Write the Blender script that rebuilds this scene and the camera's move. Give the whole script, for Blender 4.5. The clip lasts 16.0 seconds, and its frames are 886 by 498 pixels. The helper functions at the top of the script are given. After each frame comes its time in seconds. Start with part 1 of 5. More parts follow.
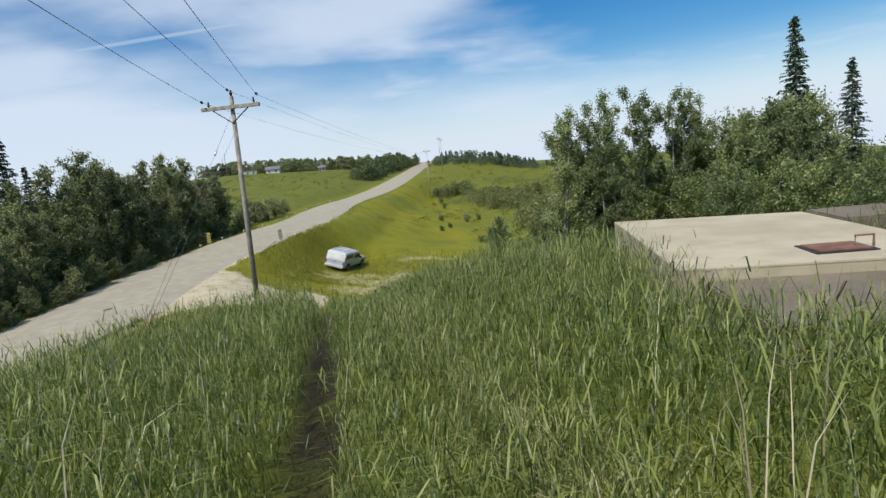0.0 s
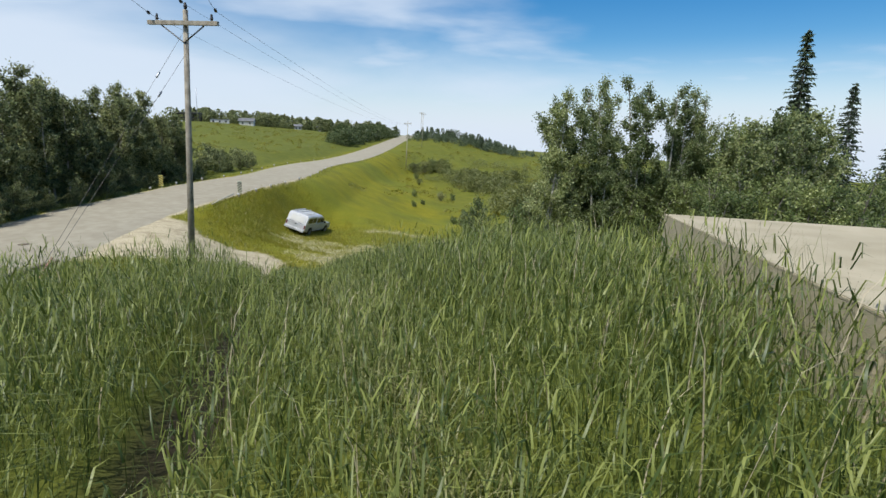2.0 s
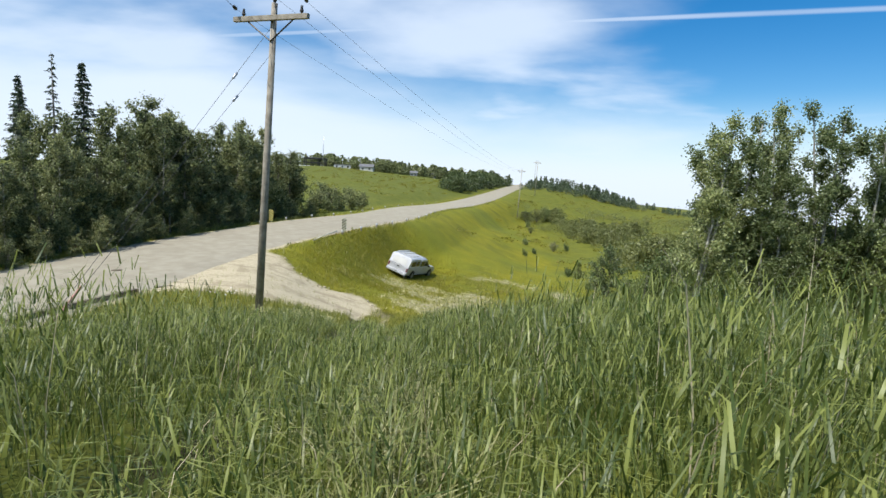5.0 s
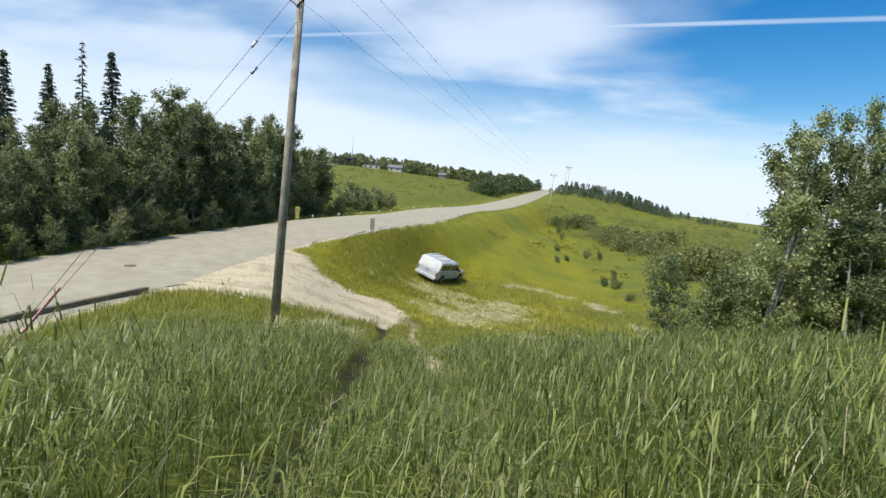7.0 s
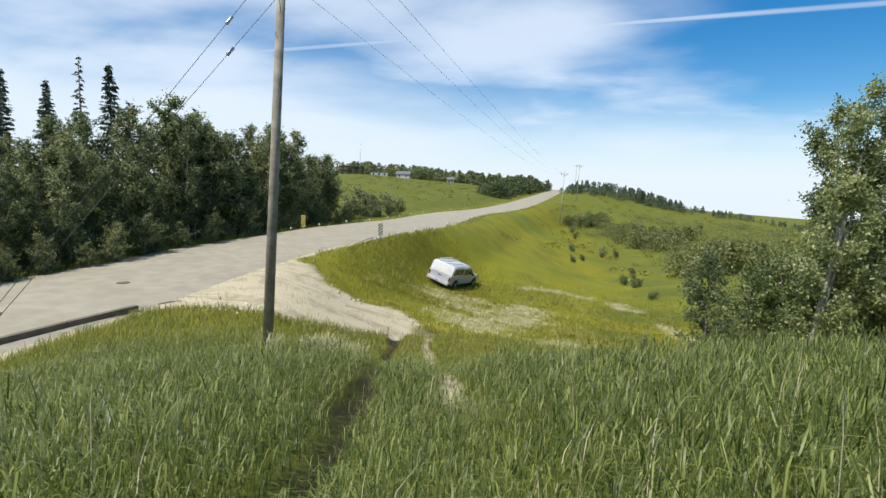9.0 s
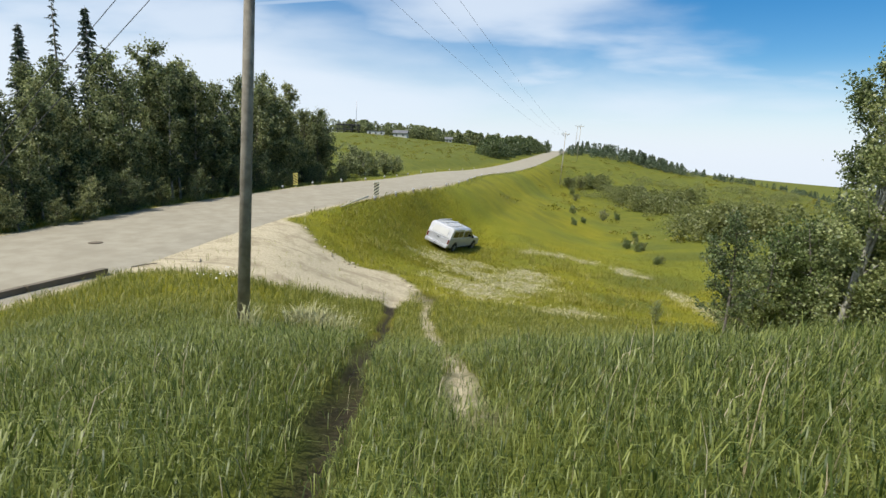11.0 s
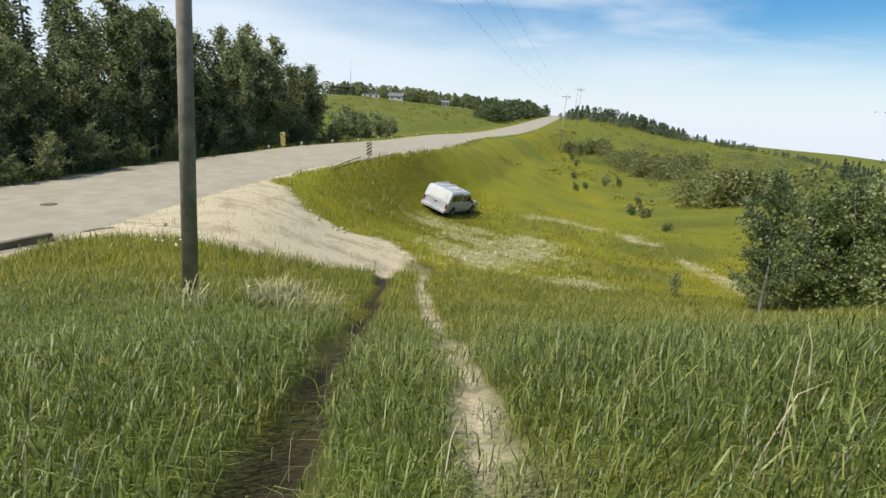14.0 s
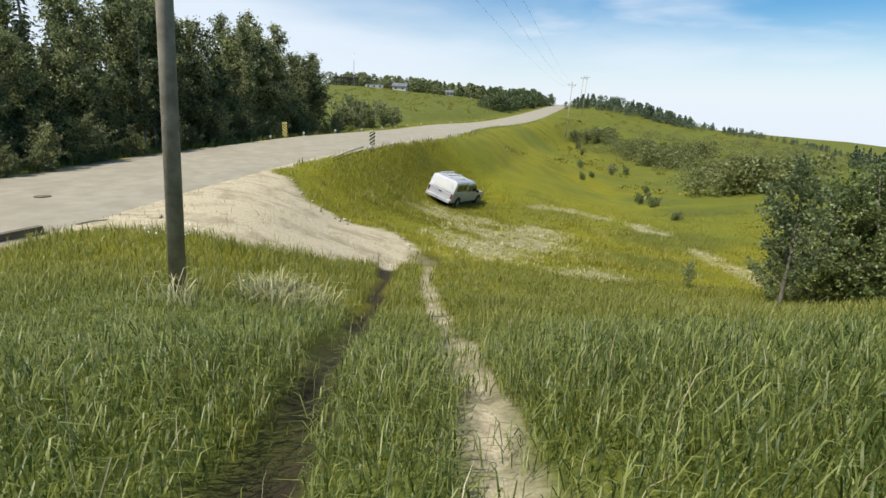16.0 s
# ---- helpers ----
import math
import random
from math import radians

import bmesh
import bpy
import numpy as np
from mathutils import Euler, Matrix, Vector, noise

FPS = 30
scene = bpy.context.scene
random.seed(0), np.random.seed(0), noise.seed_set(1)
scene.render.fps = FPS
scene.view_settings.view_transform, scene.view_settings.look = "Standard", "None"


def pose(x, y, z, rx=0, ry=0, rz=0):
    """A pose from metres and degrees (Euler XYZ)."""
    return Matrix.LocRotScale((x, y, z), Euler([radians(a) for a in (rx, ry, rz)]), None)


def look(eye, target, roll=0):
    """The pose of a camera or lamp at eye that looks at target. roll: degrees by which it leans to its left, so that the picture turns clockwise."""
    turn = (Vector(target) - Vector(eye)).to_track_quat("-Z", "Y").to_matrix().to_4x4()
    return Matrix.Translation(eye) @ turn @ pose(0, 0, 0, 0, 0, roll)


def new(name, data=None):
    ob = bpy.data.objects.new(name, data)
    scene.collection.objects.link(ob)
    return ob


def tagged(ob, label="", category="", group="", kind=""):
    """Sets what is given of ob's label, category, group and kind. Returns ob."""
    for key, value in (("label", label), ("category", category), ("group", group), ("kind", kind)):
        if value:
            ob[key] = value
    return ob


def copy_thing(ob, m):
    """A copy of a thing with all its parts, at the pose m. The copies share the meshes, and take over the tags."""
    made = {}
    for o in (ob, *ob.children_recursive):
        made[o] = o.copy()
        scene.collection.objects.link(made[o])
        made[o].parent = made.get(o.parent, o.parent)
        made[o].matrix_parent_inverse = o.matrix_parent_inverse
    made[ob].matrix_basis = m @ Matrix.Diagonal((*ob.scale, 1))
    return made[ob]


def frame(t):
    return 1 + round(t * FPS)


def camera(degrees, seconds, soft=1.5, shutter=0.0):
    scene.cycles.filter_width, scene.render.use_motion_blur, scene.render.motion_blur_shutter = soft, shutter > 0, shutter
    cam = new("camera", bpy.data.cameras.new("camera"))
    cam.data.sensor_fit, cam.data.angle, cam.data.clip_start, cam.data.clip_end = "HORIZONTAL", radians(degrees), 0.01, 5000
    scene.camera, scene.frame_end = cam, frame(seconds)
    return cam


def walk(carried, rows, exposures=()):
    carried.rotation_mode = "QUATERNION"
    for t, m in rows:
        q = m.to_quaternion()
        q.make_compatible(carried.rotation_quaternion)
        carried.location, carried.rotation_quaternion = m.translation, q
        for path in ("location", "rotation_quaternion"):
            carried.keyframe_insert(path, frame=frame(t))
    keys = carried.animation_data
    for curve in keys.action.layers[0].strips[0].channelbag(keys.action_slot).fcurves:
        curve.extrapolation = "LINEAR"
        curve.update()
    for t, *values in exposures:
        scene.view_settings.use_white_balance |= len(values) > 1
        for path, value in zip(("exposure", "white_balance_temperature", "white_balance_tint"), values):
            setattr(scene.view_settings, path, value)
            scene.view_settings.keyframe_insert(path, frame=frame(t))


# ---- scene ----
cam = camera(78.5, 16.0)
PATH = [
    (0, (2.635, -14.88, 3.767), (3.025, -12.945, 3.445), -6.53),
    (0.5, (2.907, -14.106, 3.638), (3.346, -12.179, 3.326), -4.97),
    (1, (2.923, -13.677, 3.561), (3.414, -11.766, 3.231), -2.75),
    (1.5, (2.982, -13.179, 3.483), (3.508, -11.282, 3.13), -2.79),
    (2, (3.059, -12.325, 3.282), (3.559, -10.431, 2.879), 1.36),
    (2.5, (3.084, -11.62, 3.259), (3.563, -9.716, 2.881), 3.55),
    (3, (3.254, -10.908, 3.144), (3.681, -8.983, 2.811), 5.00),
    (3.5, (3.551, -10.358, 3.034), (3.902, -8.409, 2.752), 3.11),
    (4, (3.682, -9.46, 2.808), (3.923, -7.487, 2.584), 2.59),
    (6.5, (3.367, -6.231, 2.323), (3.411, -4.249, 2.058), 3.72),
    (7, (3.22, -5.606, 2.244), (3.238, -3.62, 2.009), 4.38),
    (7.5, (3.161, -5.046, 2.112), (3.152, -3.057, 1.908), 4.26),
    (8, (3.199, -4.669, 2.054), (3.169, -2.679, 1.857), 1.78),
    (10.5, (3.09, -2.64, 1.768), (3.081, -0.665, 1.449), 2.40),
    (11, (3.026, -2.239, 1.73), (3.019, -0.271, 1.371), 2.56),
    (11.5, (3.005, -1.925, 1.679), (2.99, 0.038, 1.297), 2.33),
    (12, (2.993, -1.481, 1.586), (2.978, 0.471, 1.148), 0.60),
    (12.5, (3.019, -1.198, 1.523), (3.02, 0.746, 1.054), 0.97),
    (13, (3.01, -0.881, 1.439), (3.043, 1.064, 0.972), 3.20),
    (13.5, (2.961, -0.492, 1.333), (2.979, 1.453, 0.866), 3.87),
    (14, (2.943, -0.113, 1.244), (2.956, 1.829, 0.765), 2.86),
    (14.5, (2.935, 0.083, 1.195), (2.943, 2.022, 0.707), 3.09),
    (15, (2.941, 0.18, 1.177), (2.956, 2.118, 0.683), 2.71),
    (15.5, (2.936, 0.271, 1.163), (2.943, 2.207, 0.663), 2.70),
    (16, (2.929, 0.472, 1.097), (2.925, 2.405, 0.585), 2.36),
]
walk(cam, [(t, look(eye, target, roll)) for t, eye, target, roll in PATH],
     [(0, -0.24, 6200, 10), (3, -0.15, 6200, 10), (4.2, 0.04, 6200, 10), (7.5, 0.03, 6250, 10), (10.5, -0.06, 6400, 10), (12, -0.07, 6500, 10), (16, -0.05, 6500, 10)])

# ---- light ----
SUN_AZ, SUN_EL = radians(230), radians(57)
to_sun = Vector((math.sin(SUN_AZ) * math.cos(SUN_EL), math.cos(SUN_AZ) * math.cos(SUN_EL), math.sin(SUN_EL)))
sun = new("sun", bpy.data.lights.new("sun", "SUN"))
sun.data.energy, sun.data.angle, sun.data.color = 5.0, radians(0.53), (1.0, 0.96, 0.89)
sun.matrix_world = look(to_sun * 50, (0, 0, 0))


def sky_world():
    world = bpy.data.worlds.new("sky")
    scene.world = world
    world.use_nodes = True
    nt = world.node_tree
    nt.nodes.clear()
    N, L = nt.nodes.new, nt.links.new
    out, bg = N("ShaderNodeOutputWorld"), N("ShaderNodeBackground")
    sky = N("ShaderNodeTexSky")
    sky.sky_type, sky.sun_disc = "NISHITA", False
    sky.sun_elevation, sky.sun_rotation = SUN_EL, SUN_AZ
    sky.air_density, sky.dust_density, sky.ozone_density = 1.0, 0.3, 2.0
    bg.inputs["Strength"].default_value = 0.11
    co = N("ShaderNodeTexCoord")
    sep = N("ShaderNodeSeparateXYZ")
    L(co.outputs["Generated"], sep.inputs[0])

    def math_node(op, a, b=None, clamp=False):
        n = N("ShaderNodeMath")
        n.operation, n.use_clamp = op, clamp
        for i, v in enumerate((a, b)):
            if v is None:
                continue
            if isinstance(v, (int, float)):
                n.inputs[i].default_value = v
            else:
                L(v, n.inputs[i])
        return n.outputs[0]

    # cloud plane: direction divided by its height, so that clouds shrink towards the horizon
    up = math_node("MAXIMUM", sep.outputs["Z"], 0.02)
    high = math_node("ADD", up, 0.10)
    px, py = math_node("DIVIDE", sep.outputs["X"], high), math_node("DIVIDE", sep.outputs["Y"], high)
    comb = N("ShaderNodeCombineXYZ")
    L(px, comb.inputs[0]), L(py, comb.inputs[1])
    mp = N("ShaderNodeMapping")
    mp.inputs["Rotation"].default_value = (0, 0, radians(35))
    mp.inputs["Scale"].default_value = (0.8, 0.95, 1)
    mp.inputs["Location"].default_value = (3.1, 1.7, 0)
    L(comb.outputs[0], mp.inputs[0])
    n1 = N("ShaderNodeTexNoise")
    n1.inputs["Scale"].default_value, n1.inputs["Detail"].default_value, n1.inputs["Roughness"].default_value = 0.8, 6, 0.47
    n1.inputs["Distortion"].default_value = 0.15
    L(mp.outputs[0], n1.inputs["Vector"])
    ramp = N("ShaderNodeMapRange")
    ramp.interpolation_type = "SMOOTHSTEP"
    ramp.inputs["From Min"].default_value, ramp.inputs["From Max"].default_value = 0.37, 0.66
    # more cloud towards the west, clearer towards the east
    L(math_node("ADD", n1.outputs["Fac"], math_node("MULTIPLY", sep.outputs["X"], -0.18)), ramp.inputs["Value"])
    # the bank of white cloud over the horizon
    n2 = N("ShaderNodeTexNoise")
    n2.inputs["Scale"].default_value, n2.inputs["Detail"].default_value, n2.inputs["Distortion"].default_value = 2.0, 6, 0.25
    flat = N("ShaderNodeMapping")
    flat.inputs["Scale"].default_value, flat.inputs["Rotation"].default_value = (1.0, 1.0, 3.6), (0, radians(7), 0)
    L(co.outputs["Generated"], flat.inputs[0])
    L(flat.outputs[0], n2.inputs["Vector"])
    edge = math_node("ADD", math_node("ADD", sep.outputs["Z"], math_node("MULTIPLY", sep.outputs["X"], 0.10)), math_node("MULTIPLY", math_node("SUBTRACT", n2.outputs["Fac"], 0.5), -0.30))
    bank = N("ShaderNodeMapRange")
    bank.interpolation_type = "SMOOTHSTEP"
    bank.inputs["From Min"].default_value, bank.inputs["From Max"].default_value = 0.24, 0.03
    L(edge, bank.inputs["Value"])
    cover = math_node("MAXIMUM", math_node("MULTIPLY", ramp.outputs[0], 0.8), math_node("MULTIPLY", bank.outputs[0], 0.92))
    low = N("ShaderNodeMapRange")
    low.interpolation_type = "SMOOTHSTEP"
    low.inputs["From Min"].default_value, low.inputs["From Max"].default_value = 0.17, 0.0
    L(sep.outputs["Z"], low.inputs["Value"])
    cover = math_node("MAXIMUM", cover, math_node("MULTIPLY", low.outputs[0], 0.95))
    # contrails: thin bands along great circles
    for nrm, width in (((0.0998, 0.2609, -0.9602), 0.0052),):
        v = Vector(nrm).normalized()
        dot = N("ShaderNodeVectorMath")
        dot.operation = "DOT_PRODUCT"
        L(co.outputs["Generated"], dot.inputs[0])
        dot.inputs[1].default_value = v
        near = N("ShaderNodeMapRange")
        near.interpolation_type = "SMOOTHSTEP"
        near.inputs["From Min"].default_value, near.inputs["From Max"].default_value = width, width * 0.2
        L(math_node("ABSOLUTE", dot.outputs["Value"]), near.inputs["Value"])
        trail = math_node("MULTIPLY", near.outputs[0], math_node("MULTIPLY", n1.outputs["Fac"], 1.1, True))
        cover = math_node("MAXIMUM", cover, trail)
    mix = N("ShaderNodeMix")
    mix.data_type = "RGBA"
    L(cover, mix.inputs["Factor"])
    deep = N("ShaderNodeHueSaturation")
    deep.inputs["Saturation"].default_value, deep.inputs["Value"].default_value = 1.5, 1.12
    L(sky.outputs[0], deep.inputs["Color"])
    L(deep.outputs[0], mix.inputs["A"])
    mix.inputs["B"].default_value = (7.7, 8.5, 9.5, 1)
    L(mix.outputs["Result"], bg.inputs["Color"])
    L(bg.outputs[0], out.inputs[0])


sky_world()

# ---- the lie of the land ----
ROAD = [(-32, -45, -2.6), (-21, -20, -2.6), (-14.2, -2, -2.5), (-11.0, 12, -2.35), (-10.0, 20, -2.2), (-8.5, 28, -1.95), (-5.9, 34.5, -1.65),
        (-3.8, 41, -1.5), (0.4, 55, -1.5), (4.2, 77, -1.6), (19.5, 129, -1.1), (61.7, 291, 3.7), (75, 340, 3.2), (100, 420, 1.0)]
ROAD_HALF = 3.7
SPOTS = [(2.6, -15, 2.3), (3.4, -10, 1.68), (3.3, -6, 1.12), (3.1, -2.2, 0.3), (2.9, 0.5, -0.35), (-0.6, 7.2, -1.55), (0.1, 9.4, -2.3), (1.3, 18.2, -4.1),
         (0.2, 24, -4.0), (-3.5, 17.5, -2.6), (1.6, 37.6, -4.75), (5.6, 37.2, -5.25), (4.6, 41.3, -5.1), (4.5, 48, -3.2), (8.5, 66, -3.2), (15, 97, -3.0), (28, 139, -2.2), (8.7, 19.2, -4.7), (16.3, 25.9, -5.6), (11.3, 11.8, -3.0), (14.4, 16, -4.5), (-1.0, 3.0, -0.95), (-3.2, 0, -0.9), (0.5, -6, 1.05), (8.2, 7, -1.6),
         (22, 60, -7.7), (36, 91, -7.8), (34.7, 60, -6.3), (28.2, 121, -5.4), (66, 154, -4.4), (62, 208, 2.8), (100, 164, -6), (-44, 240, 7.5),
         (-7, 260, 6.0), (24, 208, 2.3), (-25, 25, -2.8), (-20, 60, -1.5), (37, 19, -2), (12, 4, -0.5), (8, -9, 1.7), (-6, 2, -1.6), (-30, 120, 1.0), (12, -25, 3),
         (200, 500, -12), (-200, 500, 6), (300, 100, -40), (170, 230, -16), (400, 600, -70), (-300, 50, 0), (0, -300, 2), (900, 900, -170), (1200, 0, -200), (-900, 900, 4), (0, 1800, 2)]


def warp(p):
    """Plan coordinates drawn together with the distance, so that far spots reach wide and near ones narrow."""
    p = np.asarray(p, float) - (2, 4)
    r = np.hypot(p[..., 0], p[..., 1])[..., None] + 1e-6
    return p / r * np.log1p(r / 12)


def spread(a, b):
    return np.sqrt(((a[:, None] - b[None]) ** 2).sum(-1) + 0.02)


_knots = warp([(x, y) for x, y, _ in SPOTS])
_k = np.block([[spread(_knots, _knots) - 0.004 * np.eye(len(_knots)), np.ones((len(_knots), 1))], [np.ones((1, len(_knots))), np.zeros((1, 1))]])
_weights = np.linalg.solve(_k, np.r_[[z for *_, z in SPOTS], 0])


def smooth(e0, e1, x):
    t = np.clip((x - e0) / (e1 - e0), 0, 1)
    return t * t * (3 - 2 * t)


def curve_points(ctrl, n=12):
    """Points along a smooth line through the control points."""
    c = np.array(ctrl, float)
    c = np.vstack([2 * c[0] - c[1], c, 2 * c[-1] - c[-2]])
    out = []
    for i in range(1, len(c) - 2):
        for s in np.linspace(0, 1, n, endpoint=False):
            a, b, d, e = c[i - 1], c[i], c[i + 1], c[i + 2]
            out.append(0.5 * (2 * b + (d - a) * s + (2 * a - 5 * b + 4 * d - e) * s**2 + (3 * b - a - 3 * d + e) * s**3))
    return np.array(out + [c[-2]])


ROAD_LINE = curve_points(ROAD)


def road_at(x, y):
    """Signed distance to the road's middle (right of it positive) and the road's height there, for flat arrays."""
    x, y = np.ravel(x).astype(float), np.ravel(y).astype(float)
    best, side, z = np.full(x.shape, 1e9), np.zeros(x.shape), np.zeros(x.shape)
    for a, b in zip(ROAD_LINE[:-1], ROAD_LINE[1:]):
        d = b - a
        s = np.clip(((x - a[0]) * d[0] + (y - a[1]) * d[1]) / (d[0] ** 2 + d[1] ** 2), 0, 1)
        ex, ey = x - a[0] - s * d[0], y - a[1] - s * d[1]
        r = np.hypot(ex, ey)
        near = r < best
        best[near] = r[near]
        side[near] = np.sign(ex * d[1] - ey * d[0])[near]
        z[near] = (a[2] + s * d[2])[near]
    return best * side, z


def lump(x, y, size, seed=0.0):
    return np.array([noise.noise((a / size + seed, b / size - seed, seed)) for a, b in zip(np.ravel(x), np.ravel(y))])


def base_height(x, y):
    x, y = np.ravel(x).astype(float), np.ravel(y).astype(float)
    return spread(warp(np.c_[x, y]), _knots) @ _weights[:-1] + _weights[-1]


def height(x, y, fine=True):
    """Height of the ground, for flat arrays of x and y."""
    x, y = np.ravel(x).astype(float), np.ravel(y).astype(float)
    h = base_height(x, y)
    d, zr = road_at(x, y)
    wide = 4.4 + 0.04 * np.clip(y - 45, 0, 100)
    w = smooth(ROAD_HALF + 0.5 + wide, ROAD_HALF + 0.5, np.abs(d))
    w = 0.45 * w + 0.55 * np.clip((ROAD_HALF + 0.5 + wide - np.abs(d)) / wide, 0, 1)
    h = h * (1 - w) + (zr - 0.035) * w
    # the bench on which the truck has come to rest
    q = smooth(8.0, 1.8, np.hypot((x - 3.8) * 1.05, (y - 36.2) * 0.7)) * np.clip((np.abs(d) - ROAD_HALF - 0.4) / 4.2, 0, 1)
    h = h * (1 - q) + (-5.17 - 0.18 * (x - 3.45) + 0.02 * (y - 36.8)) * q
    return h


def ground_z(x, y):
    return float(height([x], [y])[0])


def track_x(y):
    """Middle of the wheel ruts that run down the slope."""
    return np.interp(y, [-20, -10, 0, 5, 16, 20], [2.7, 2.95, 2.85, 2.55, 1.83, 1.7])


def soil(x, y):
    """How much bare gravel, dry straw and rut lies at a place (three arrays of 0 to 1)."""
    x, y = np.ravel(x).astype(float), np.ravel(y).astype(float)
    d, _ = road_at(x, y)
    wob = 0.55 * lump(x, y, 1.6, 3.0) + 0.35 * lump(x, y, 0.5, 7.0)
    shoulder = smooth(ROAD_HALF + 0.6, ROAD_HALF + 0.2, np.abs(d) + wob * 0.5)
    # gravel pull-off between the road and the meadow
    north = np.interp(x, [-8, -3.9, -2.6, -1.3, 0, 0.8, 2.6], [27, 23.9, 22.2, 21.8, 22.4, 22.6, 19.6])
    south = np.interp(x, [-8, -6.4, -4.3, -2.4, -0.6, 1.0, 2.6], [13.0, 13.8, 14.1, 13.9, 15.0, 17.0, 19.6])
    pull = smooth(-0.25, 0.25, north + wob - y) * smooth(-0.25, 0.25, y - south + 0.6 * wob) * smooth(-11, -9, x) * smooth(3.0, 2.4, x)
    gravel = np.maximum(shoulder, pull)
    ruts, sway = np.zeros_like(x), 0.10 * lump(0 * x, y, 1.5, 5.0)
    for off in (-0.62, 0.62):
        w = 0.13 + 0.02 * smooth(-3, 1, y) * smooth(11, 6, y) + 0.09 * lump(x, y, 0.9, 11.0 + off)
        line = smooth(w + 0.12, w, np.abs(x - track_x(y) - off + sway))
        if off < 0:
            ruts = np.maximum(ruts, line * smooth(20, 17.5, y))
        else:
            # the other wheel has bared pale sand
            gravel = np.maximum(gravel, np.clip(line * smooth(20, 18, y) * smooth(1.5, 3, y) * (0.78 + 0.9 * lump(x, y, 0.5, 19.0)), 0, 1))
            ruts = np.maximum(ruts, 0.45 * line * smooth(20, 18, y) * smooth(1.5, 3, y))
    # churned dark earth where the ruts leave the gravel
    mud = smooth(1.15, 0.45, np.hypot((x - 2.3) / 0.75, (y - 19.6) / 1.1) + 0.9 * wob)
    ruts, gravel = np.maximum(ruts, 0.75 * mud), gravel * (1 - 0.65 * mud)
    straw, speck = np.zeros_like(x), 0.5 * lump(x, y, 0.35, 17.0)
    for cx, cy, rx, ry in ((5.1, 27.6, 2.9, 3.0), (7.8, 29.6, 1.9, 3.2), (4.6, 23.2, 2.6, 2.8), (6.8, 25.8, 2.6, 2.6), (8.7, 19.6, 1.7, 1.3), (11.6, 38.8, 2.0, 0.9), (13.7, 37.6, 1.4, 1.0), (15.7, 34.2, 1.0, 2.0), (16.0, 26.8, 0.7, 1.7),
                           (15.8, 23.2, 0.8, 1.9), (15.7, 20.2, 0.8, 1.5), (9.6, 39.0, 1.0, 0.7), (3.6, 31.6, 2.6, 2.0)):
        q = np.hypot((x - cx) / rx, (y - cy) / ry)
        straw = np.maximum(straw, smooth(1.15, 0.35, q + 1.1 * wob + speck))
    return gravel, straw, ruts


# ---- materials ----
def material(name, rough=0.8, metal=0.0):
    m = bpy.data.materials.new(name)
    m.use_nodes = True
    b = m.node_tree.nodes["Principled BSDF"]
    b.inputs["Roughness"].default_value, b.inputs["Metallic"].default_value = rough, metal
    return m, m.node_tree, b


def noise_node(nt, scale, detail=4, rough=0.55, coord=None, kind="Object"):
    n = nt.nodes.new("ShaderNodeTexNoise")
    n.inputs["Scale"].default_value, n.inputs["Detail"].default_value, n.inputs["Roughness"].default_value = scale, detail, rough
    if coord is None:
        coord = nt.nodes.new("ShaderNodeTexCoord").outputs[kind]
    nt.links.new(coord, n.inputs["Vector"])
    return n.outputs["Fac"]


def mix_colours(nt, fac, a, b):
    m = nt.nodes.new("ShaderNodeMix")
    m.data_type = "RGBA"
    for key, v in (("Factor", fac), ("A", a), ("B", b)):
        if isinstance(v, (int, float)):
            m.inputs[key].default_value = v
        elif isinstance(v, tuple):
            m.inputs[key].default_value = (*v, 1)
        else:
            nt.links.new(v, m.inputs[key])
    return m.outputs["Result"]


def span(nt, v, lo, hi, a=0.0, b=1.0):
    m = nt.nodes.new("ShaderNodeMapRange")
    m.interpolation_type = "SMOOTHSTEP"
    for key, x in (("From Min", lo), ("From Max", hi), ("To Min", a), ("To Max", b)):
        m.inputs[key].default_value = x
    nt.links.new(v, m.inputs["Value"])
    return m.outputs[0]


def relief(nt, b, v, strength, distance):
    n = nt.nodes.new("ShaderNodeBump")
    n.inputs["Strength"].default_value, n.inputs["Distance"].default_value = strength, distance
    nt.links.new(v, n.inputs["Height"])
    nt.links.new(n.outputs[0], b.inputs["Normal"])


def surface(name, low, high, scale, rough=0.8, metal=0.0, fine=None, bump=0.0, big=None, contrast=(0.3, 0.7), worn=0.15):
    """A surface that wanders between two colours at two sizes, with a fine relief."""
    m, nt, b = material(name, rough, metal)
    one = noise_node(nt, scale, 6)
    col = mix_colours(nt, span(nt, one, *contrast), low, high)
    two = noise_node(nt, big or scale * 0.13, 3)
    dark = tuple(v * (1 - 2 * worn) for v in low)
    col = mix_colours(nt, span(nt, two, 0.45, 0.75, 0.0, 0.5), col, dark)
    nt.links.new(col, b.inputs["Base Color"])
    if bump:
        relief(nt, b, noise_node(nt, fine or scale * 6, 4), 0.5, bump)
    return m


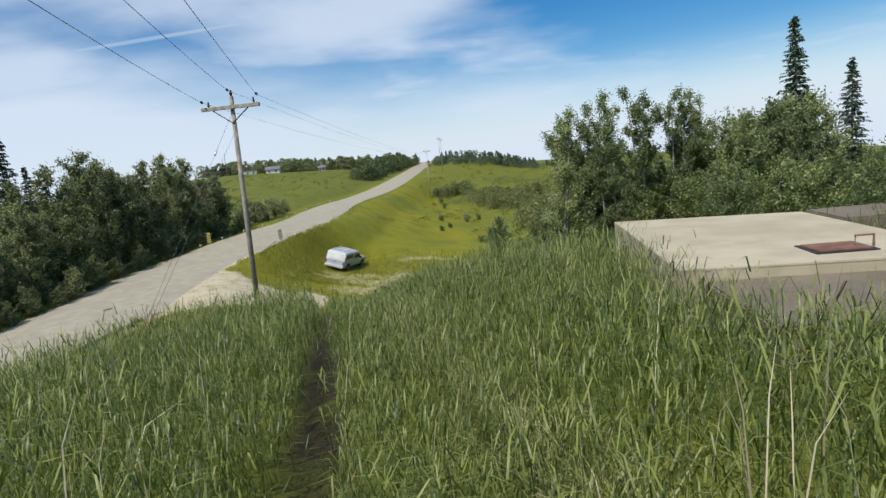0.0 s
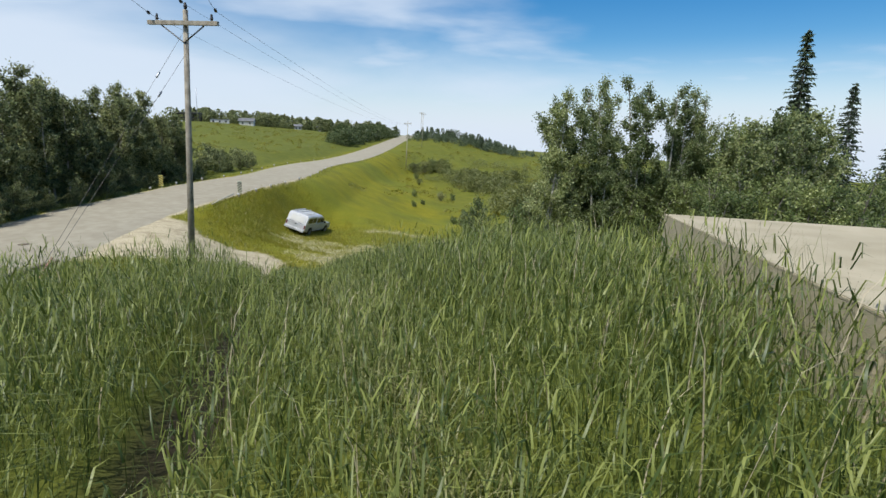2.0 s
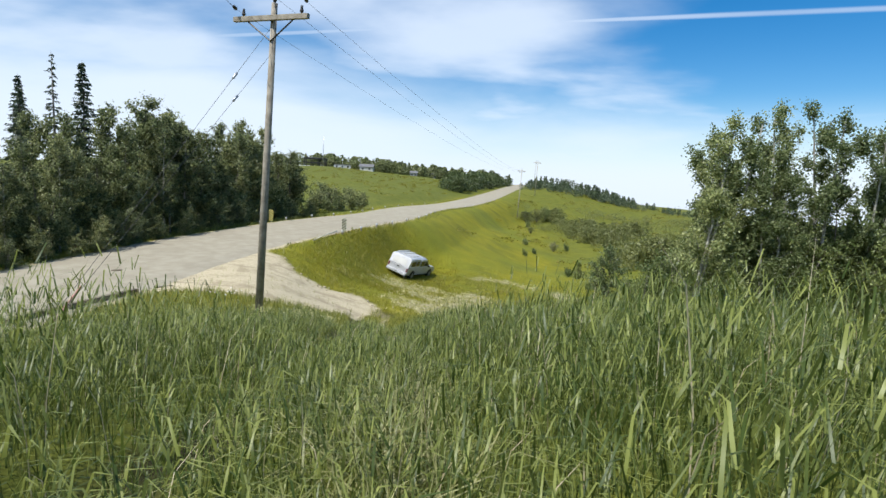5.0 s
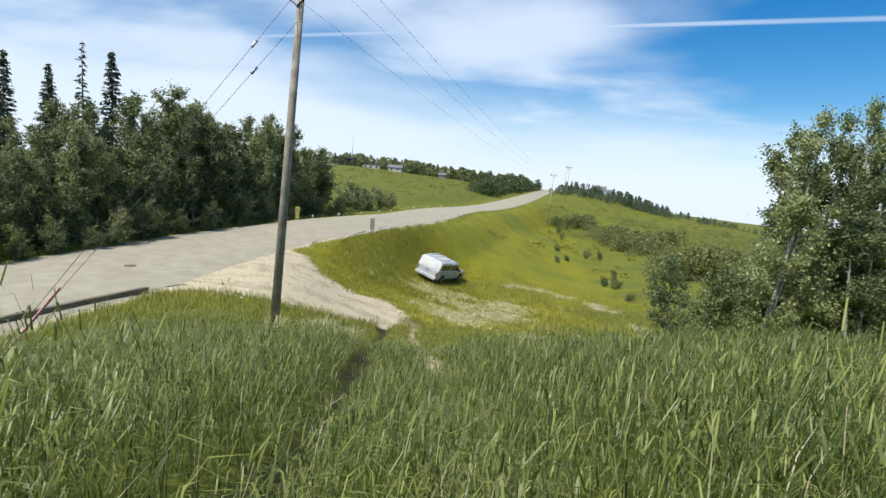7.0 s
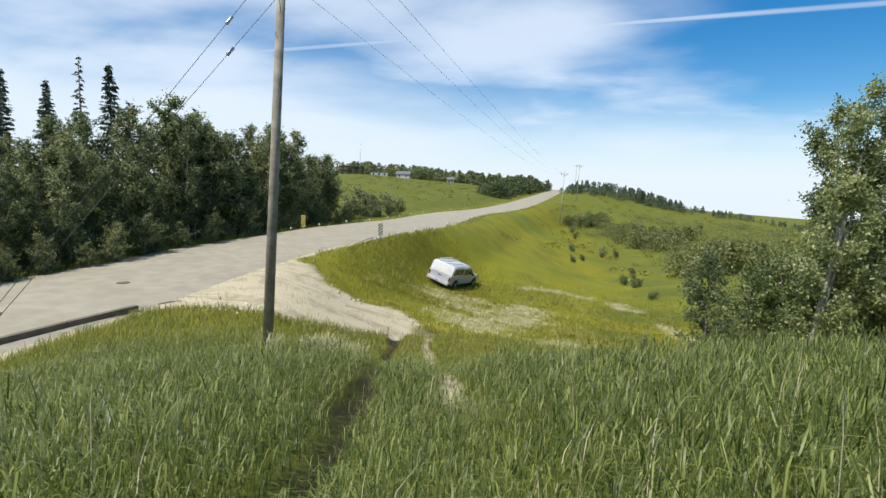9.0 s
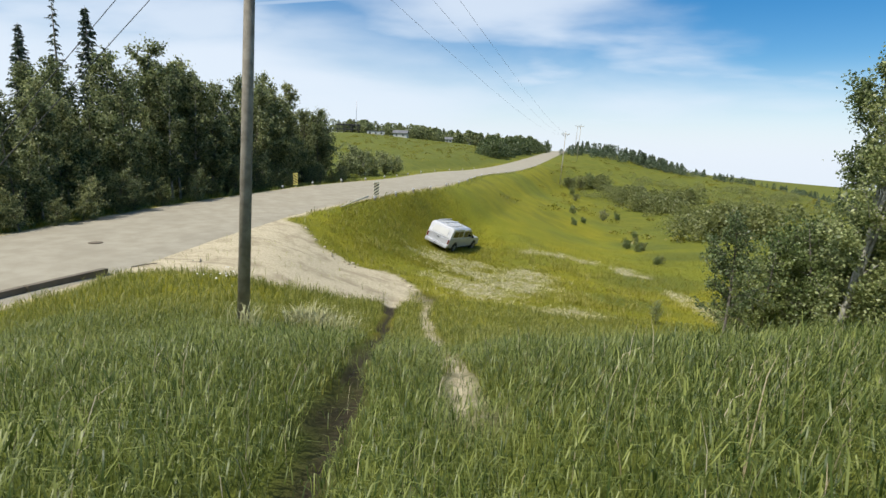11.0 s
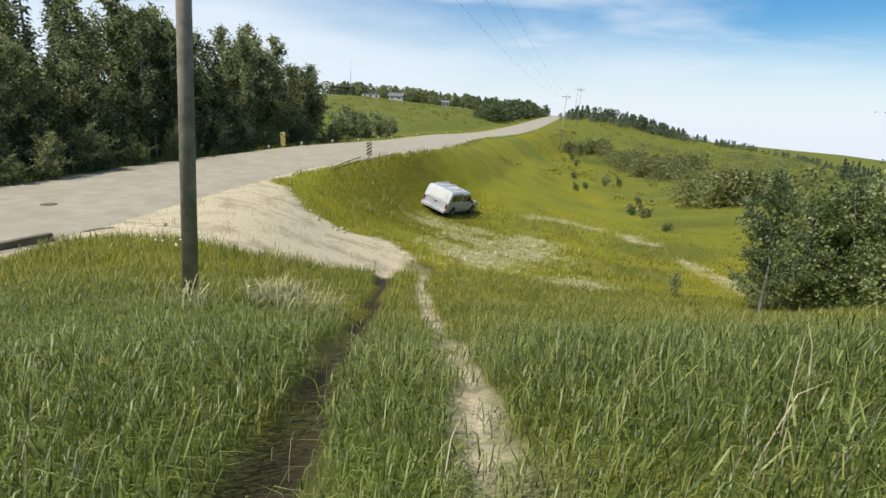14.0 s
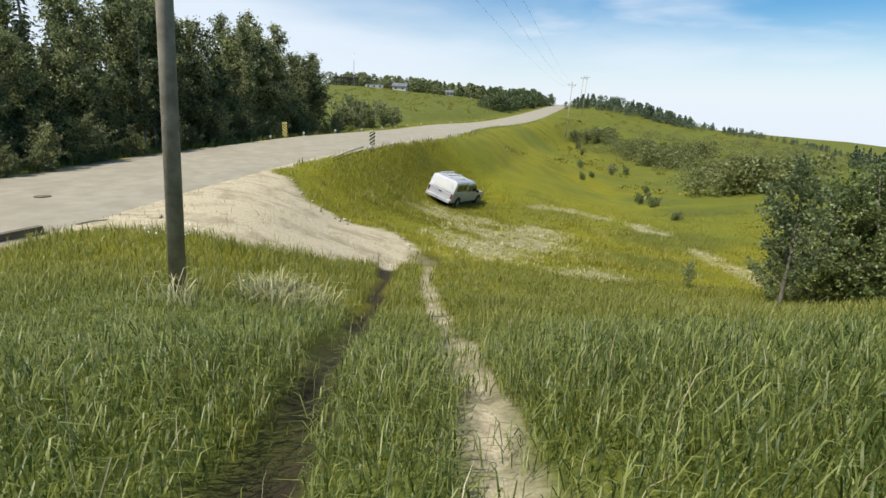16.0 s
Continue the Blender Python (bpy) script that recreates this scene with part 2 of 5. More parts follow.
def leaf_material(name, low, high, trans=0.35, spread_=0.5):
    m, nt, b = material(name, 0.45)
    geo = nt.nodes.new("ShaderNodeNewGeometry")
    info = nt.nodes.new("ShaderNodeObjectInfo")
    col = mix_colours(nt, span(nt, geo.outputs["Random Per Island"], 0, 1), low, high)
    hs = nt.nodes.new("ShaderNodeHueSaturation")
    nt.links.new(col, hs.inputs["Color"])
    nt.links.new(span(nt, info.outputs["Random"], 0, 1, 0.8, 1.35), hs.inputs["Value"])
    nt.links.new(span(nt, info.outputs["Random"], 1, 0, 0.485, 0.512), hs.inputs["Hue"])
    nt.links.new(hs.outputs[0], b.inputs["Base Color"])
    b.inputs["Specular IOR Level"].default_value = 0.5
    tr = nt.nodes.new("ShaderNodeBsdfTranslucent")
    nt.links.new(hs.outputs[0], tr.inputs["Color"])
    mx = nt.nodes.new("ShaderNodeMixShader")
    mx.inputs[0].default_value = trans
    out = nt.nodes["Material Output"]
    nt.links.new(b.outputs[0], mx.inputs[1]), nt.links.new(tr.outputs[0], mx.inputs[2])
    nt.links.new(mx.outputs[0], out.inputs["Surface"])
    return m


def ground_material():
    m, nt, b = material("meadow_ground", 0.9)
    co = nt.nodes.new("ShaderNodeTexCoord").outputs["Object"]
    at = nt.nodes.new("ShaderNodeAttribute")
    at.attribute_name = "soil"
    sp = nt.nodes.new("ShaderNodeSeparateColor")
    nt.links.new(at.outputs["Color"], sp.inputs[0])
    fine, mid, big = noise_node(nt, 9.0, 6, 0.6, co), noise_node(nt, 0.55, 5, 0.6, co), noise_node(nt, 0.06, 4, 0.6, co)
    grass = mix_colours(nt, span(nt, mid, 0.3, 0.7), (0.195, 0.188, 0.010), (0.275, 0.24, 0.014))
    grass = mix_colours(nt, span(nt, big, 0.40, 0.66), grass, (0.185, 0.195, 0.018))
    grass = mix_colours(nt, at.outputs["Alpha"], grass, mix_colours(nt, span(nt, mid, 0.3, 0.7), (0.085, 0.105, 0.016), (0.145, 0.155, 0.025)))
    grass = mix_colours(nt, span(nt, noise_node(nt, 0.17, 6, 0.68, co), 0.47, 0.66, 0, 0.55), grass, (0.105, 0.118, 0.018))
    grass = mix_colours(nt, span(nt, fine, 0.35, 0.75, 0, 0.5), grass, (0.08, 0.095, 0.012))
    gravel = mix_colours(nt, span(nt, noise_node(nt, 14, 6, 0.8, co), 0.32, 0.68), (0.36, 0.30, 0.185), (0.62, 0.535, 0.365))
    gravel = mix_colours(nt, span(nt, noise_node(nt, 0.9, 6, 0.7, co), 0.46, 0.66, 0, 0.75), gravel, (0.30, 0.245, 0.155))
    # streaks left by turning wheels
    turn = nt.nodes.new("ShaderNodeMapping")
    turn.inputs["Rotation"].default_value, turn.inputs["Scale"].default_value = (0, 0, radians(-32)), (0.22, 2.6, 1)
    nt.links.new(co, turn.inputs[0])
    gravel = mix_colours(nt, span(nt, noise_node(nt, 1.0, 5, 0.65, turn.outputs[0]), 0.55, 0.68, 0, 0.55), gravel, (0.20, 0.165, 0.11))
    straw = mix_colours(nt, span(nt, noise_node(nt, 7, 6, 0.75, co), 0.42, 0.6), (0.17, 0.16, 0.05), (0.47, 0.41, 0.27))
    # mud colour, darkened further to stand in for grass shade in the ruts
    rut = mix_colours(nt, fine, (0.014, 0.012, 0.007), (0.060, 0.046, 0.026))
    patchy = nt.nodes.new("ShaderNodeMath")
    patchy.operation = "MULTIPLY"
    nt.links.new(sp.outputs[1], patchy.inputs[0]), nt.links.new(span(nt, noise_node(nt, 2.6, 6, 0.72, co), 0.36, 0.56, 0.2, 1.0), patchy.inputs[1])
    col = mix_colours(nt, patchy.outputs[0], grass, straw)
    col = mix_colours(nt, sp.outputs[2], col, rut)
    col = mix_colours(nt, sp.outputs[0], col, gravel)
    nt.links.new(col, b.inputs["Base Color"])
    b.inputs["Specular IOR Level"].default_value = 0.15
    relief(nt, b, fine, 0.6, 0.06)
    return m


M = {
    "ground": ground_material(),
    "asphalt": surface("pale_asphalt", (0.295, 0.258, 0.183), (0.365, 0.325, 0.237), 1.5, 0.9, fine=60, bump=0.004, big=0.35, worn=0.03),
    "pole": surface("weathered_pole_wood", (0.21, 0.18, 0.135), (0.36, 0.32, 0.25), 5, 0.85, fine=40, bump=0.006),
    "pale_pole": surface("bleached_pole_wood", (0.34, 0.31, 0.24), (0.48, 0.44, 0.35), 5, 0.85),
    "concrete": surface("concrete", (0.37, 0.315, 0.205), (0.46, 0.395, 0.27), 2.5, 0.85, fine=50, bump=0.004, worn=0.08),
    "concrete_dark": surface("grey_concrete", (0.135, 0.105, 0.07), (0.20, 0.16, 0.11), 2.0, 0.85, fine=50, bump=0.004),
    "rust": surface("rusty_steel", (0.16, 0.07, 0.04), (0.28, 0.15, 0.09), 6, 0.7, 0.3, fine=60, bump=0.002),
    "steel": surface("galvanised_steel", (0.35, 0.35, 0.35), (0.5, 0.5, 0.5), 8, 0.4, 0.8),
    "dark_steel": surface("dark_iron", (0.03, 0.03, 0.03), (0.07, 0.065, 0.06), 8, 0.5, 0.5),
    "bark": surface("grey_bark", (0.10, 0.085, 0.065), (0.22, 0.20, 0.165), 7, 0.9, fine=30, bump=0.01),
    "pale_bark": surface("pale_poplar_bark", (0.22, 0.21, 0.17), (0.46, 0.44, 0.38), 7, 0.8, fine=30, bump=0.008),
    "poplar_leaf": leaf_material("poplar_leaf", (0.09, 0.13, 0.038), (0.36, 0.40, 0.175), 0.48),
    "dark_leaf": leaf_material("dark_leaf", (0.046, 0.07, 0.02), (0.36, 0.385, 0.165), 0.46),
    "willow_leaf": leaf_material("willow_leaf", (0.085, 0.125, 0.03), (0.265, 0.31, 0.11), 0.42),
    "needle": leaf_material("spruce_needle", (0.028, 0.048, 0.022), (0.095, 0.125, 0.065), 0.15),
    "grass": leaf_material("tall_grass_blade", (0.046, 0.078, 0.012), (0.235, 0.27, 0.066), 0.40),
    "white_paint": surface("white_paint", (0.52, 0.52, 0.52), (0.64, 0.64, 0.63), 3, 0.35, worn=0.05),
    "truck_paint": surface("silver_white_car_paint", (0.44, 0.445, 0.46), (0.54, 0.545, 0.56), 2, 0.32, 0.2, worn=0.05),
    "glass": surface("dark_tinted_glass", (0.012, 0.014, 0.016), (0.03, 0.033, 0.036), 2, 0.08),
    "rubber": surface("black_rubber", (0.015, 0.015, 0.015), (0.035, 0.033, 0.03), 9, 0.85),
    "plastic": surface("black_plastic", (0.02, 0.02, 0.02), (0.04, 0.04, 0.04), 9, 0.6),
    "tail_light": surface("red_tail_light_plastic", (0.10, 0.010, 0.008), (0.18, 0.014, 0.011), 9, 0.2),
    "yellow": surface("yellow_reflective_sheet", (0.75, 0.60, 0.12), (0.82, 0.70, 0.2), 9, 0.5),
    "pale_sheet": surface("cream_sheet", (0.66, 0.62, 0.42), (0.74, 0.70, 0.52), 9, 0.5),
    "black": surface("black_paint", (0.012, 0.012, 0.012), (0.03, 0.03, 0.03), 9, 0.6),
    "pink": surface("faded_orange_plastic_guard", (0.62, 0.24, 0.17), (0.72, 0.36, 0.27), 4, 0.6),
    "dry_stalk_solid": surface("weathered_pale_pipe", (0.42, 0.38, 0.27), (0.56, 0.52, 0.40), 4, 0.7),
    "petal": surface("white_petals", (0.7, 0.68, 0.6), (0.8, 0.78, 0.7), 9, 0.7),
    "roof": surface("grey_roof_shingle", (0.12, 0.12, 0.13), (0.2, 0.2, 0.2), 1, 0.9),
    "siding": surface("pale_siding", (0.55, 0.54, 0.5), (0.66, 0.65, 0.6), 1, 0.7),
    "pale_grass": leaf_material("flattened_pale_grass", (0.20, 0.21, 0.06), (0.42, 0.40, 0.18), 0.35),
    "pale_weed": leaf_material("pale_flowering_weed", (0.50, 0.45, 0.20), (0.80, 0.74, 0.42), 0.4),
    "dry_stalk": leaf_material("dry_stalk", (0.34, 0.29, 0.17), (0.55, 0.49, 0.33), 0.3),
    "mid_grass": leaf_material("slope_grass_blade", (0.135, 0.163, 0.02), (0.375, 0.36, 0.085), 0.45),
    "short_grass": leaf_material("meadow_grass_blade", (0.17, 0.175, 0.012), (0.29, 0.265, 0.03), 0.45),
}


# ---- mesh tools ----
def mesh_object(name, verts, faces, mat, parent=None, smooth_=False, label=""):
    me = bpy.data.meshes.new(name)
    me.from_pydata([tuple(v) for v in verts], [], faces)
    me.materials.append(mat)
    if smooth_:
        me.polygons.foreach_set("use_smooth", [True] * len(me.polygons))
    me.update()
    ob = new(name, me)
    if parent is not None:
        ob.parent = parent
    if label:
        tagged(ob, label)
    return ob


def part(name, bm, mat, parent=None, label="", smooth_=False):
    """Links a bmesh as one mesh object, under a thing if one is given."""
    me = bpy.data.meshes.new(name)
    bm.to_mesh(me)
    bm.free()
    me.materials.append(mat)
    if smooth_:
        me.polygons.foreach_set("use_smooth", [True] * len(me.polygons))
    ob = new(name, me)
    if parent is not None:
        ob.parent = parent
    if label:
        tagged(ob, label)
    return ob


def box_bm(sx, sy, sz, m=None, bevel=0.0, seg=2):
    bm = bmesh.new()
    bmesh.ops.create_cube(bm, size=1.0, matrix=(m or Matrix()) @ Matrix.Diagonal((sx, sy, sz, 1)))
    if bevel:
        bmesh.ops.bevel(bm, geom=bm.edges[:], offset=bevel, segments=seg, affect="EDGES", profile=0.6)
    return bm


def tube(points, radii, sides=8, cap=True):
    """Vertices and faces of a tapered tube along points."""
    pts_ = [Vector(p) for p in points]
    verts, faces = [], []
    for i, p in enumerate(pts_):
        d = (pts_[min(i + 1, len(pts_) - 1)] - pts_[max(i - 1, 0)]).normalized()
        a = d.cross(Vector((0, 0, 1)) if abs(d.z) < 0.9 else Vector((1, 0, 0))).normalized()
        b = d.cross(a)
        for k in range(sides):
            w = 2 * math.pi * k / sides
            verts.append(p + radii[i] * (math.cos(w) * a + math.sin(w) * b))
    for i in range(len(pts_) - 1):
        for k in range(sides):
            n = (k + 1) % sides
            faces.append((i * sides + k, i * sides + n, (i + 1) * sides + n, (i + 1) * sides + k))
    if cap:
        faces.append(tuple(range(sides))[::-1])
        faces.append(tuple((len(pts_) - 1) * sides + k for k in range(sides)))
    return verts, faces


def join(chunks):
    verts, faces = [], []
    for v, f in chunks:
        o = len(verts)
        verts += list(v)
        faces += [tuple(i + o for i in q) for q in f]
    return verts, faces


def empty(name, m, label, category, group="", kind=""):
    ob = new(name)
    ob.empty_display_size = 0.2
    ob.matrix_world = m
    return tagged(ob, label, category, group, kind)


# ---- ground sheet and road ----
def stretch(lo, hi, mid, fine, grow):
    out, x, s = [mid], mid, fine
    while x < hi:
        s *= grow if x > mid + 14 else 1
        x += s
        out.append(x)
    x, s = mid, fine
    while x > lo:
        s *= grow if x < mid - 14 else 1
        x -= s
        out.insert(0, x)
    return np.array(out)


def build_ground():
    xs, ys = stretch(-2600, 3000, 3.0, 0.28, 1.07), stretch(-1500, 4200, 10.0, 0.28, 1.045)
    gx, gy = np.meshgrid(xs, ys)
    x, y = gx.ravel(), gy.ravel()
    z = np.concatenate([height(a, b) for a, b in zip(np.array_split(x, 40), np.array_split(y, 40))])
    near = (np.abs(x - 3) < 30) & (np.abs(y - 12) < 40)
    gravel, straw, ruts = np.zeros_like(x), np.zeros_like(x), np.zeros_like(x)
    gravel[near], straw[near], ruts[near] = soil(x[near], y[near])
    z[near] += 0.035 * lump(x[near], y[near], 0.9, 1.0) * (1 - gravel[near]) - 0.17 * ruts[near]
    far = ~near
    z[far] += 0.4 * lump(x[far], y[far], 14, 2.0) * smooth(25, 120, np.hypot(x[far], y[far])) * (np.abs(road_at(x[far], y[far])[0]) > 7)
    d = np.concatenate([road_at(a, b)[0] for a, b in zip(np.array_split(x, 40), np.array_split(y, 40))])
    wob = 8 * lump(x, y, 30.0, 13.0)
    lush = np.maximum(0.9 * smooth(-4, -7, d), np.maximum(smooth(11, 5, y + 0.2 * wob), 0.55 * smooth(110, 170, np.hypot(x, y) + wob)))
    # the valley side and some hollows are tinted a darker green
    lush = np.maximum(lush, 0.75 * smooth(15, 30, x - 0.10 * (y - 40) + 0.6 * wob) * smooth(30, 42, y))
    for cx, cy, rx, ry in ((16, 31, 3.5, 4), (23.5, 43, 3.5, 4), (12, 24.5, 2.5, 2), (24, 54, 3, 6)):
        lush = np.maximum(lush, 0.9 * smooth(1.2, 0.4, np.hypot((x - cx) / rx, (y - cy) / ry) + 0.05 * wob))
    nx, ny = len(xs), len(ys)
    i = (np.arange(ny - 1)[:, None] * nx + np.arange(nx - 1)).ravel()
    me = bpy.data.meshes.new("ground")
    me.from_pydata(np.c_[x, y, z].tolist(), [], np.c_[i, i + 1, i + nx + 1, i + nx].tolist())
    at = me.color_attributes.new("soil", "FLOAT_COLOR", "POINT")
    at.data.foreach_set("color", np.c_[gravel, straw, ruts, lush].ravel())
    me.polygons.foreach_set("use_smooth", [True] * len(me.polygons))
    me.materials.append(M["ground"])
    return tagged(new("ground", me), "grassy slope with yellow-green meadow, gravel pull-off and muddy ruts", "ground", kind="structure")


def build_road():
    line = curve_points(ROAD, 24)
    verts, faces = [], []
    offs = (-ROAD_HALF - 0.3, -ROAD_HALF, -2.0, 0.0, 2.0, ROAD_HALF, ROAD_HALF + 0.3)
    for i, p in enumerate(line):
        d = line[min(i + 1, len(line) - 1)] - line[max(i - 1, 0)]
        n = np.array([d[1], -d[0]]) / np.hypot(d[0], d[1])
        for o in offs:
            wob = 0.12 * noise.noise((p[0] * 0.7, p[1] * 0.7, o)) if abs(o) > 3 else 0
            verts.append((p[0] + n[0] * (o + wob), p[1] + n[1] * (o + wob), p[2] + 0.05 - 0.012 * abs(o) - (0.1 if abs(o) > ROAD_HALF else 0)))
    k = len(offs)
    for i in range(len(line) - 1):
        for j in range(k - 1):
            faces.append((i * k + j, i * k + j + 1, (i + 1) * k + j + 1, (i + 1) * k + j))
    ob = mesh_object("road", verts, faces, M["asphalt"], None, True)
    return tagged(ob, "pale sun-bleached asphalt road climbing the hill", "road", kind="structure")


ground = build_ground()
road = build_road()


# ---- trees ----
def leaf_cards(centres, size, rng, droop=0.3, thin=0.62):
    """Small folded diamond leaves at the given places: vertices and faces."""
    n = len(centres)
    d = rng.normal(size=(n, 3))
    d[:, 2] -= droop
    d /= np.linalg.norm(d, axis=1)[:, None]
    e = np.cross(d, rng.normal(size=(n, 3)))
    e /= np.linalg.norm(e, axis=1)[:, None]
    s = size * rng.uniform(0.6, 1.35, n)[:, None]
    a, b = centres - d * s * 0.5, centres + d * s * 0.5
    k = np.cross(d, e) * s * 0.12
    v = np.stack([a, centres + e * s * thin * 0.5 + k, b, centres - e * s * thin * 0.5 + k], 1).reshape(-1, 3)
    i = np.arange(n) * 4
    return v, np.c_[i, i + 1, i + 2, i + 3]


def numpy_mesh(name, v, f, mat, parent=None):
    me = bpy.data.meshes.new(name)
    k = f.shape[1]
    me.vertices.add(len(v)), me.loops.add(f.size), me.polygons.add(len(f))
    me.vertices.foreach_set("co", np.ascontiguousarray(v, dtype=np.float32).ravel())
    me.loops.foreach_set("vertex_index", f.ravel().astype(np.int32))
    me.polygons.foreach_set("loop_start", (np.arange(len(f)) * k).astype(np.int32))
    me.update(calc_edges=True)
    me.materials.append(mat)
    ob = new(name, me)
    if parent is not None:
        ob.parent = parent
    return ob


def broadleaf(name, h, r, leaves, leaf, seed, mat, bark, label, base=0.25, stems=1, upright=0.55, lean=0.0):
    """A tree with tapered stems, rising limbs and leafy twigs all along them, so that the crown is ragged and has gaps."""
    rng = np.random.default_rng(seed)
    thing = empty(name, Matrix(), label, "tree")
    wood, sprays = [], []
    rad = 0.008 * h + 0.012 if h > 5 else 0.010 * h + 0.004
    for s in range(stems):
        w0 = rng.uniform(0, 6.28) + 6.28 * s / stems
        off = np.array([math.cos(w0), math.sin(w0)]) * (r * 0.42 if stems > 1 else lean)
        hh = h * (1 if s == 0 else rng.uniform(0.72, 0.98))
        pts_ = []
        for k in range(9):
            t = k / 8
            pts_.append((off[0] * (0.15 + t) + 0.01 * h * math.sin(3 * t + w0), off[1] * (0.15 + t) + 0.008 * h * math.cos(4 * t + w0), hh * 0.97 * t))
        wood.append(tube(pts_, [rad * (1 - 0.9 * k / 8) + 0.006 for k in range(9)], 7))
        reach = r * (1 if stems == 1 else 0.72)
        nl = max(14, int(40 / stems))
        for b in range(nl):
            f = (b + rng.uniform(0, 0.9)) / nl
            t = base + (0.985 - base) * f
            k = min(int(t * 8), 7)
            p = np.array(pts_[k]) + (np.array(pts_[k + 1]) - np.array(pts_[k])) * (t * 8 - k)
            w = rng.uniform(0, 6.28)
            env = min(1.0, 0.55 + 1.6 * f) * (1 - f) ** 0.55 + 0.10
            ln = reach * env * rng.uniform(0.6, 1.2)
            up = upright * rng.uniform(0.5, 1.25)
            d = np.array([math.cos(w), math.sin(w), up])
            q = p + ln * d
            mid = p + 0.5 * ln * d - np.array([0, 0, 0.12 * ln])
            wood.append(tube([p, mid, q], [rad * 0.35 * (1 - t * 0.6), rad * 0.2, 0.004], 5, False))
            sprays.append((p + (mid - p) * 0.5, mid, ln * 0.45)), sprays.append((mid, q, ln * 0.6))
            for _ in range(6):
                u = rng.uniform(0.25, 1.0)
                c = (p + (mid - p) * 2 * u) if u < 0.5 else (mid + (q - mid) * (2 * u - 1))
                e = c + ln * rng.uniform(0.22, 0.5) * (0.45 * d / np.linalg.norm(d) + 0.75 * rng.normal(size=3) * (1, 1, 0.8) + (0, 0, 0.25))
                wood.append(tube([c, e], [rad * 0.1, 0.003], 3, False))
                sprays.append((c, e, ln * 0.5))
        sprays.append((np.array(pts_[-2]), np.array(pts_[-1]) + (0, 0, 0.03 * h), r * 0.5))
    v, f = join(wood)
    mesh_object("trunk", v, f, bark, thing, True)
    a, b, wt = np.array([q[0] for q in sprays]), np.array([q[1] for q in sprays]), np.array([q[2] * rng.uniform(0.1, 1.9) ** 1.6 for q in sprays])
    pick = rng.choice(len(a), leaves, p=wt / wt.sum())
    u = rng.uniform(0.05, 1.08, leaves)[:, None]
    pos = a[pick] + (b[pick] - a[pick]) * u + rng.normal(size=(leaves, 3)) * (0.034 * r + 0.35 * leaf) * rng.uniform(0.5, 1.6, leaves)[:, None]
    pos = pos[pos[:, 2] > base * h * 0.4]
    v, f = leaf_cards(pos, leaf, rng)
    numpy_mesh("crown", v, f, mat, thing)
    return thing


def spruce(name, h, r, seed, label, sprays=9, bare=0.0):
    rng = np.random.default_rng(seed)
    thing = empty(name, Matrix(), label, "tree")
    wood = [tube([(0, 0, 0), (0.02 * h * 0.3, 0, h * 0.5), (0, 0, h)], [0.012 * h + 0.03, 0.007 * h + 0.01, 0.01], 8)]
    pos, ways, sizes = [], [], []
    rows = int(h * 6.5)
    for k in range(rows):
        t = 0.06 + 0.93 * k / rows
        z0 = h * t
        ln0 = r * (1 - t) ** 0.85 + 0.12
        for b in range(7):
            z = z0 + rng.uniform(-0.16, 0.16)
            if rng.uniform() < bare + 0.2:
                continue
            w = 6.28 * b / 7 + rng.uniform(-0.5, 0.5)
            ln = ln0 * rng.uniform(0.35, 1.25)
            d = np.array([math.cos(w), math.sin(w), 0])
            tip = np.array([0, 0, z]) + ln * d + np.array([0, 0, -0.45 * ln * (1 - t) + 0.10 * ln])
            wood.append(tube([(0, 0, z), tip], [0.012 + 0.008 * (1 - t), 0.004], 3, False))
            for s in range(sprays):
                u = 0.2 + 0.8 * (s + rng.uniform()) / sprays
                side = np.array([-d[1], d[0], 0]) * rng.uniform(-1, 1) * 0.32 * ln * (1.1 - u)
                pos.append(np.array([0, 0, z]) * (1 - u) + tip * u + side)
                ways.append(d * 0.6 + side * 1.2 / (np.linalg.norm(side) + 0.1) + np.array([0, 0, rng.uniform(-1.1, 0.1)]))
                sizes.append((0.15 + 0.11 * ln0 / r) * rng.uniform(0.7, 1.3))
    v, f = join(wood)
    mesh_object("trunk", v, f, M["bark"], thing, True)
    pos, d, s = np.array(pos), np.array(ways), np.array(sizes)[:, None] * max(1.0, h / 9)
    d /= np.linalg.norm(d, axis=1)[:, None]
    e = np.cross(d, rng.normal(size=d.shape))
    e /= np.linalg.norm(e, axis=1)[:, None]
    v = np.stack([pos - d * s * 0.35, pos + e * s * 0.22, pos + d * s * 0.75, pos - e * s * 0.22], 1).reshape(-1, 3)
    i = np.arange(len(pos)) * 4
    numpy_mesh("crown", v, np.c_[i, i + 1, i + 2, i + 3], M["needle"], thing)
    return thing


def plant(makers, spots, group):
    """Sets a first and then copies of the given trees out on the ground: (kind, x, y, scale, turn)."""
    used = set()
    for kind, x, y, s, turn in spots:
        m = Matrix.Translation((x, y, ground_z(x, y) - 0.06)) @ Matrix.Rotation(radians(turn), 4, "Z") @ Matrix.Diagonal((s, s, s, 1))
        ob = makers[kind]
        if kind in used:
            ob = copy_thing(ob, m)
            ob.matrix_basis = m
        else:
            ob.matrix_basis = m
            used.add(kind)
        tagged(ob, group=group)


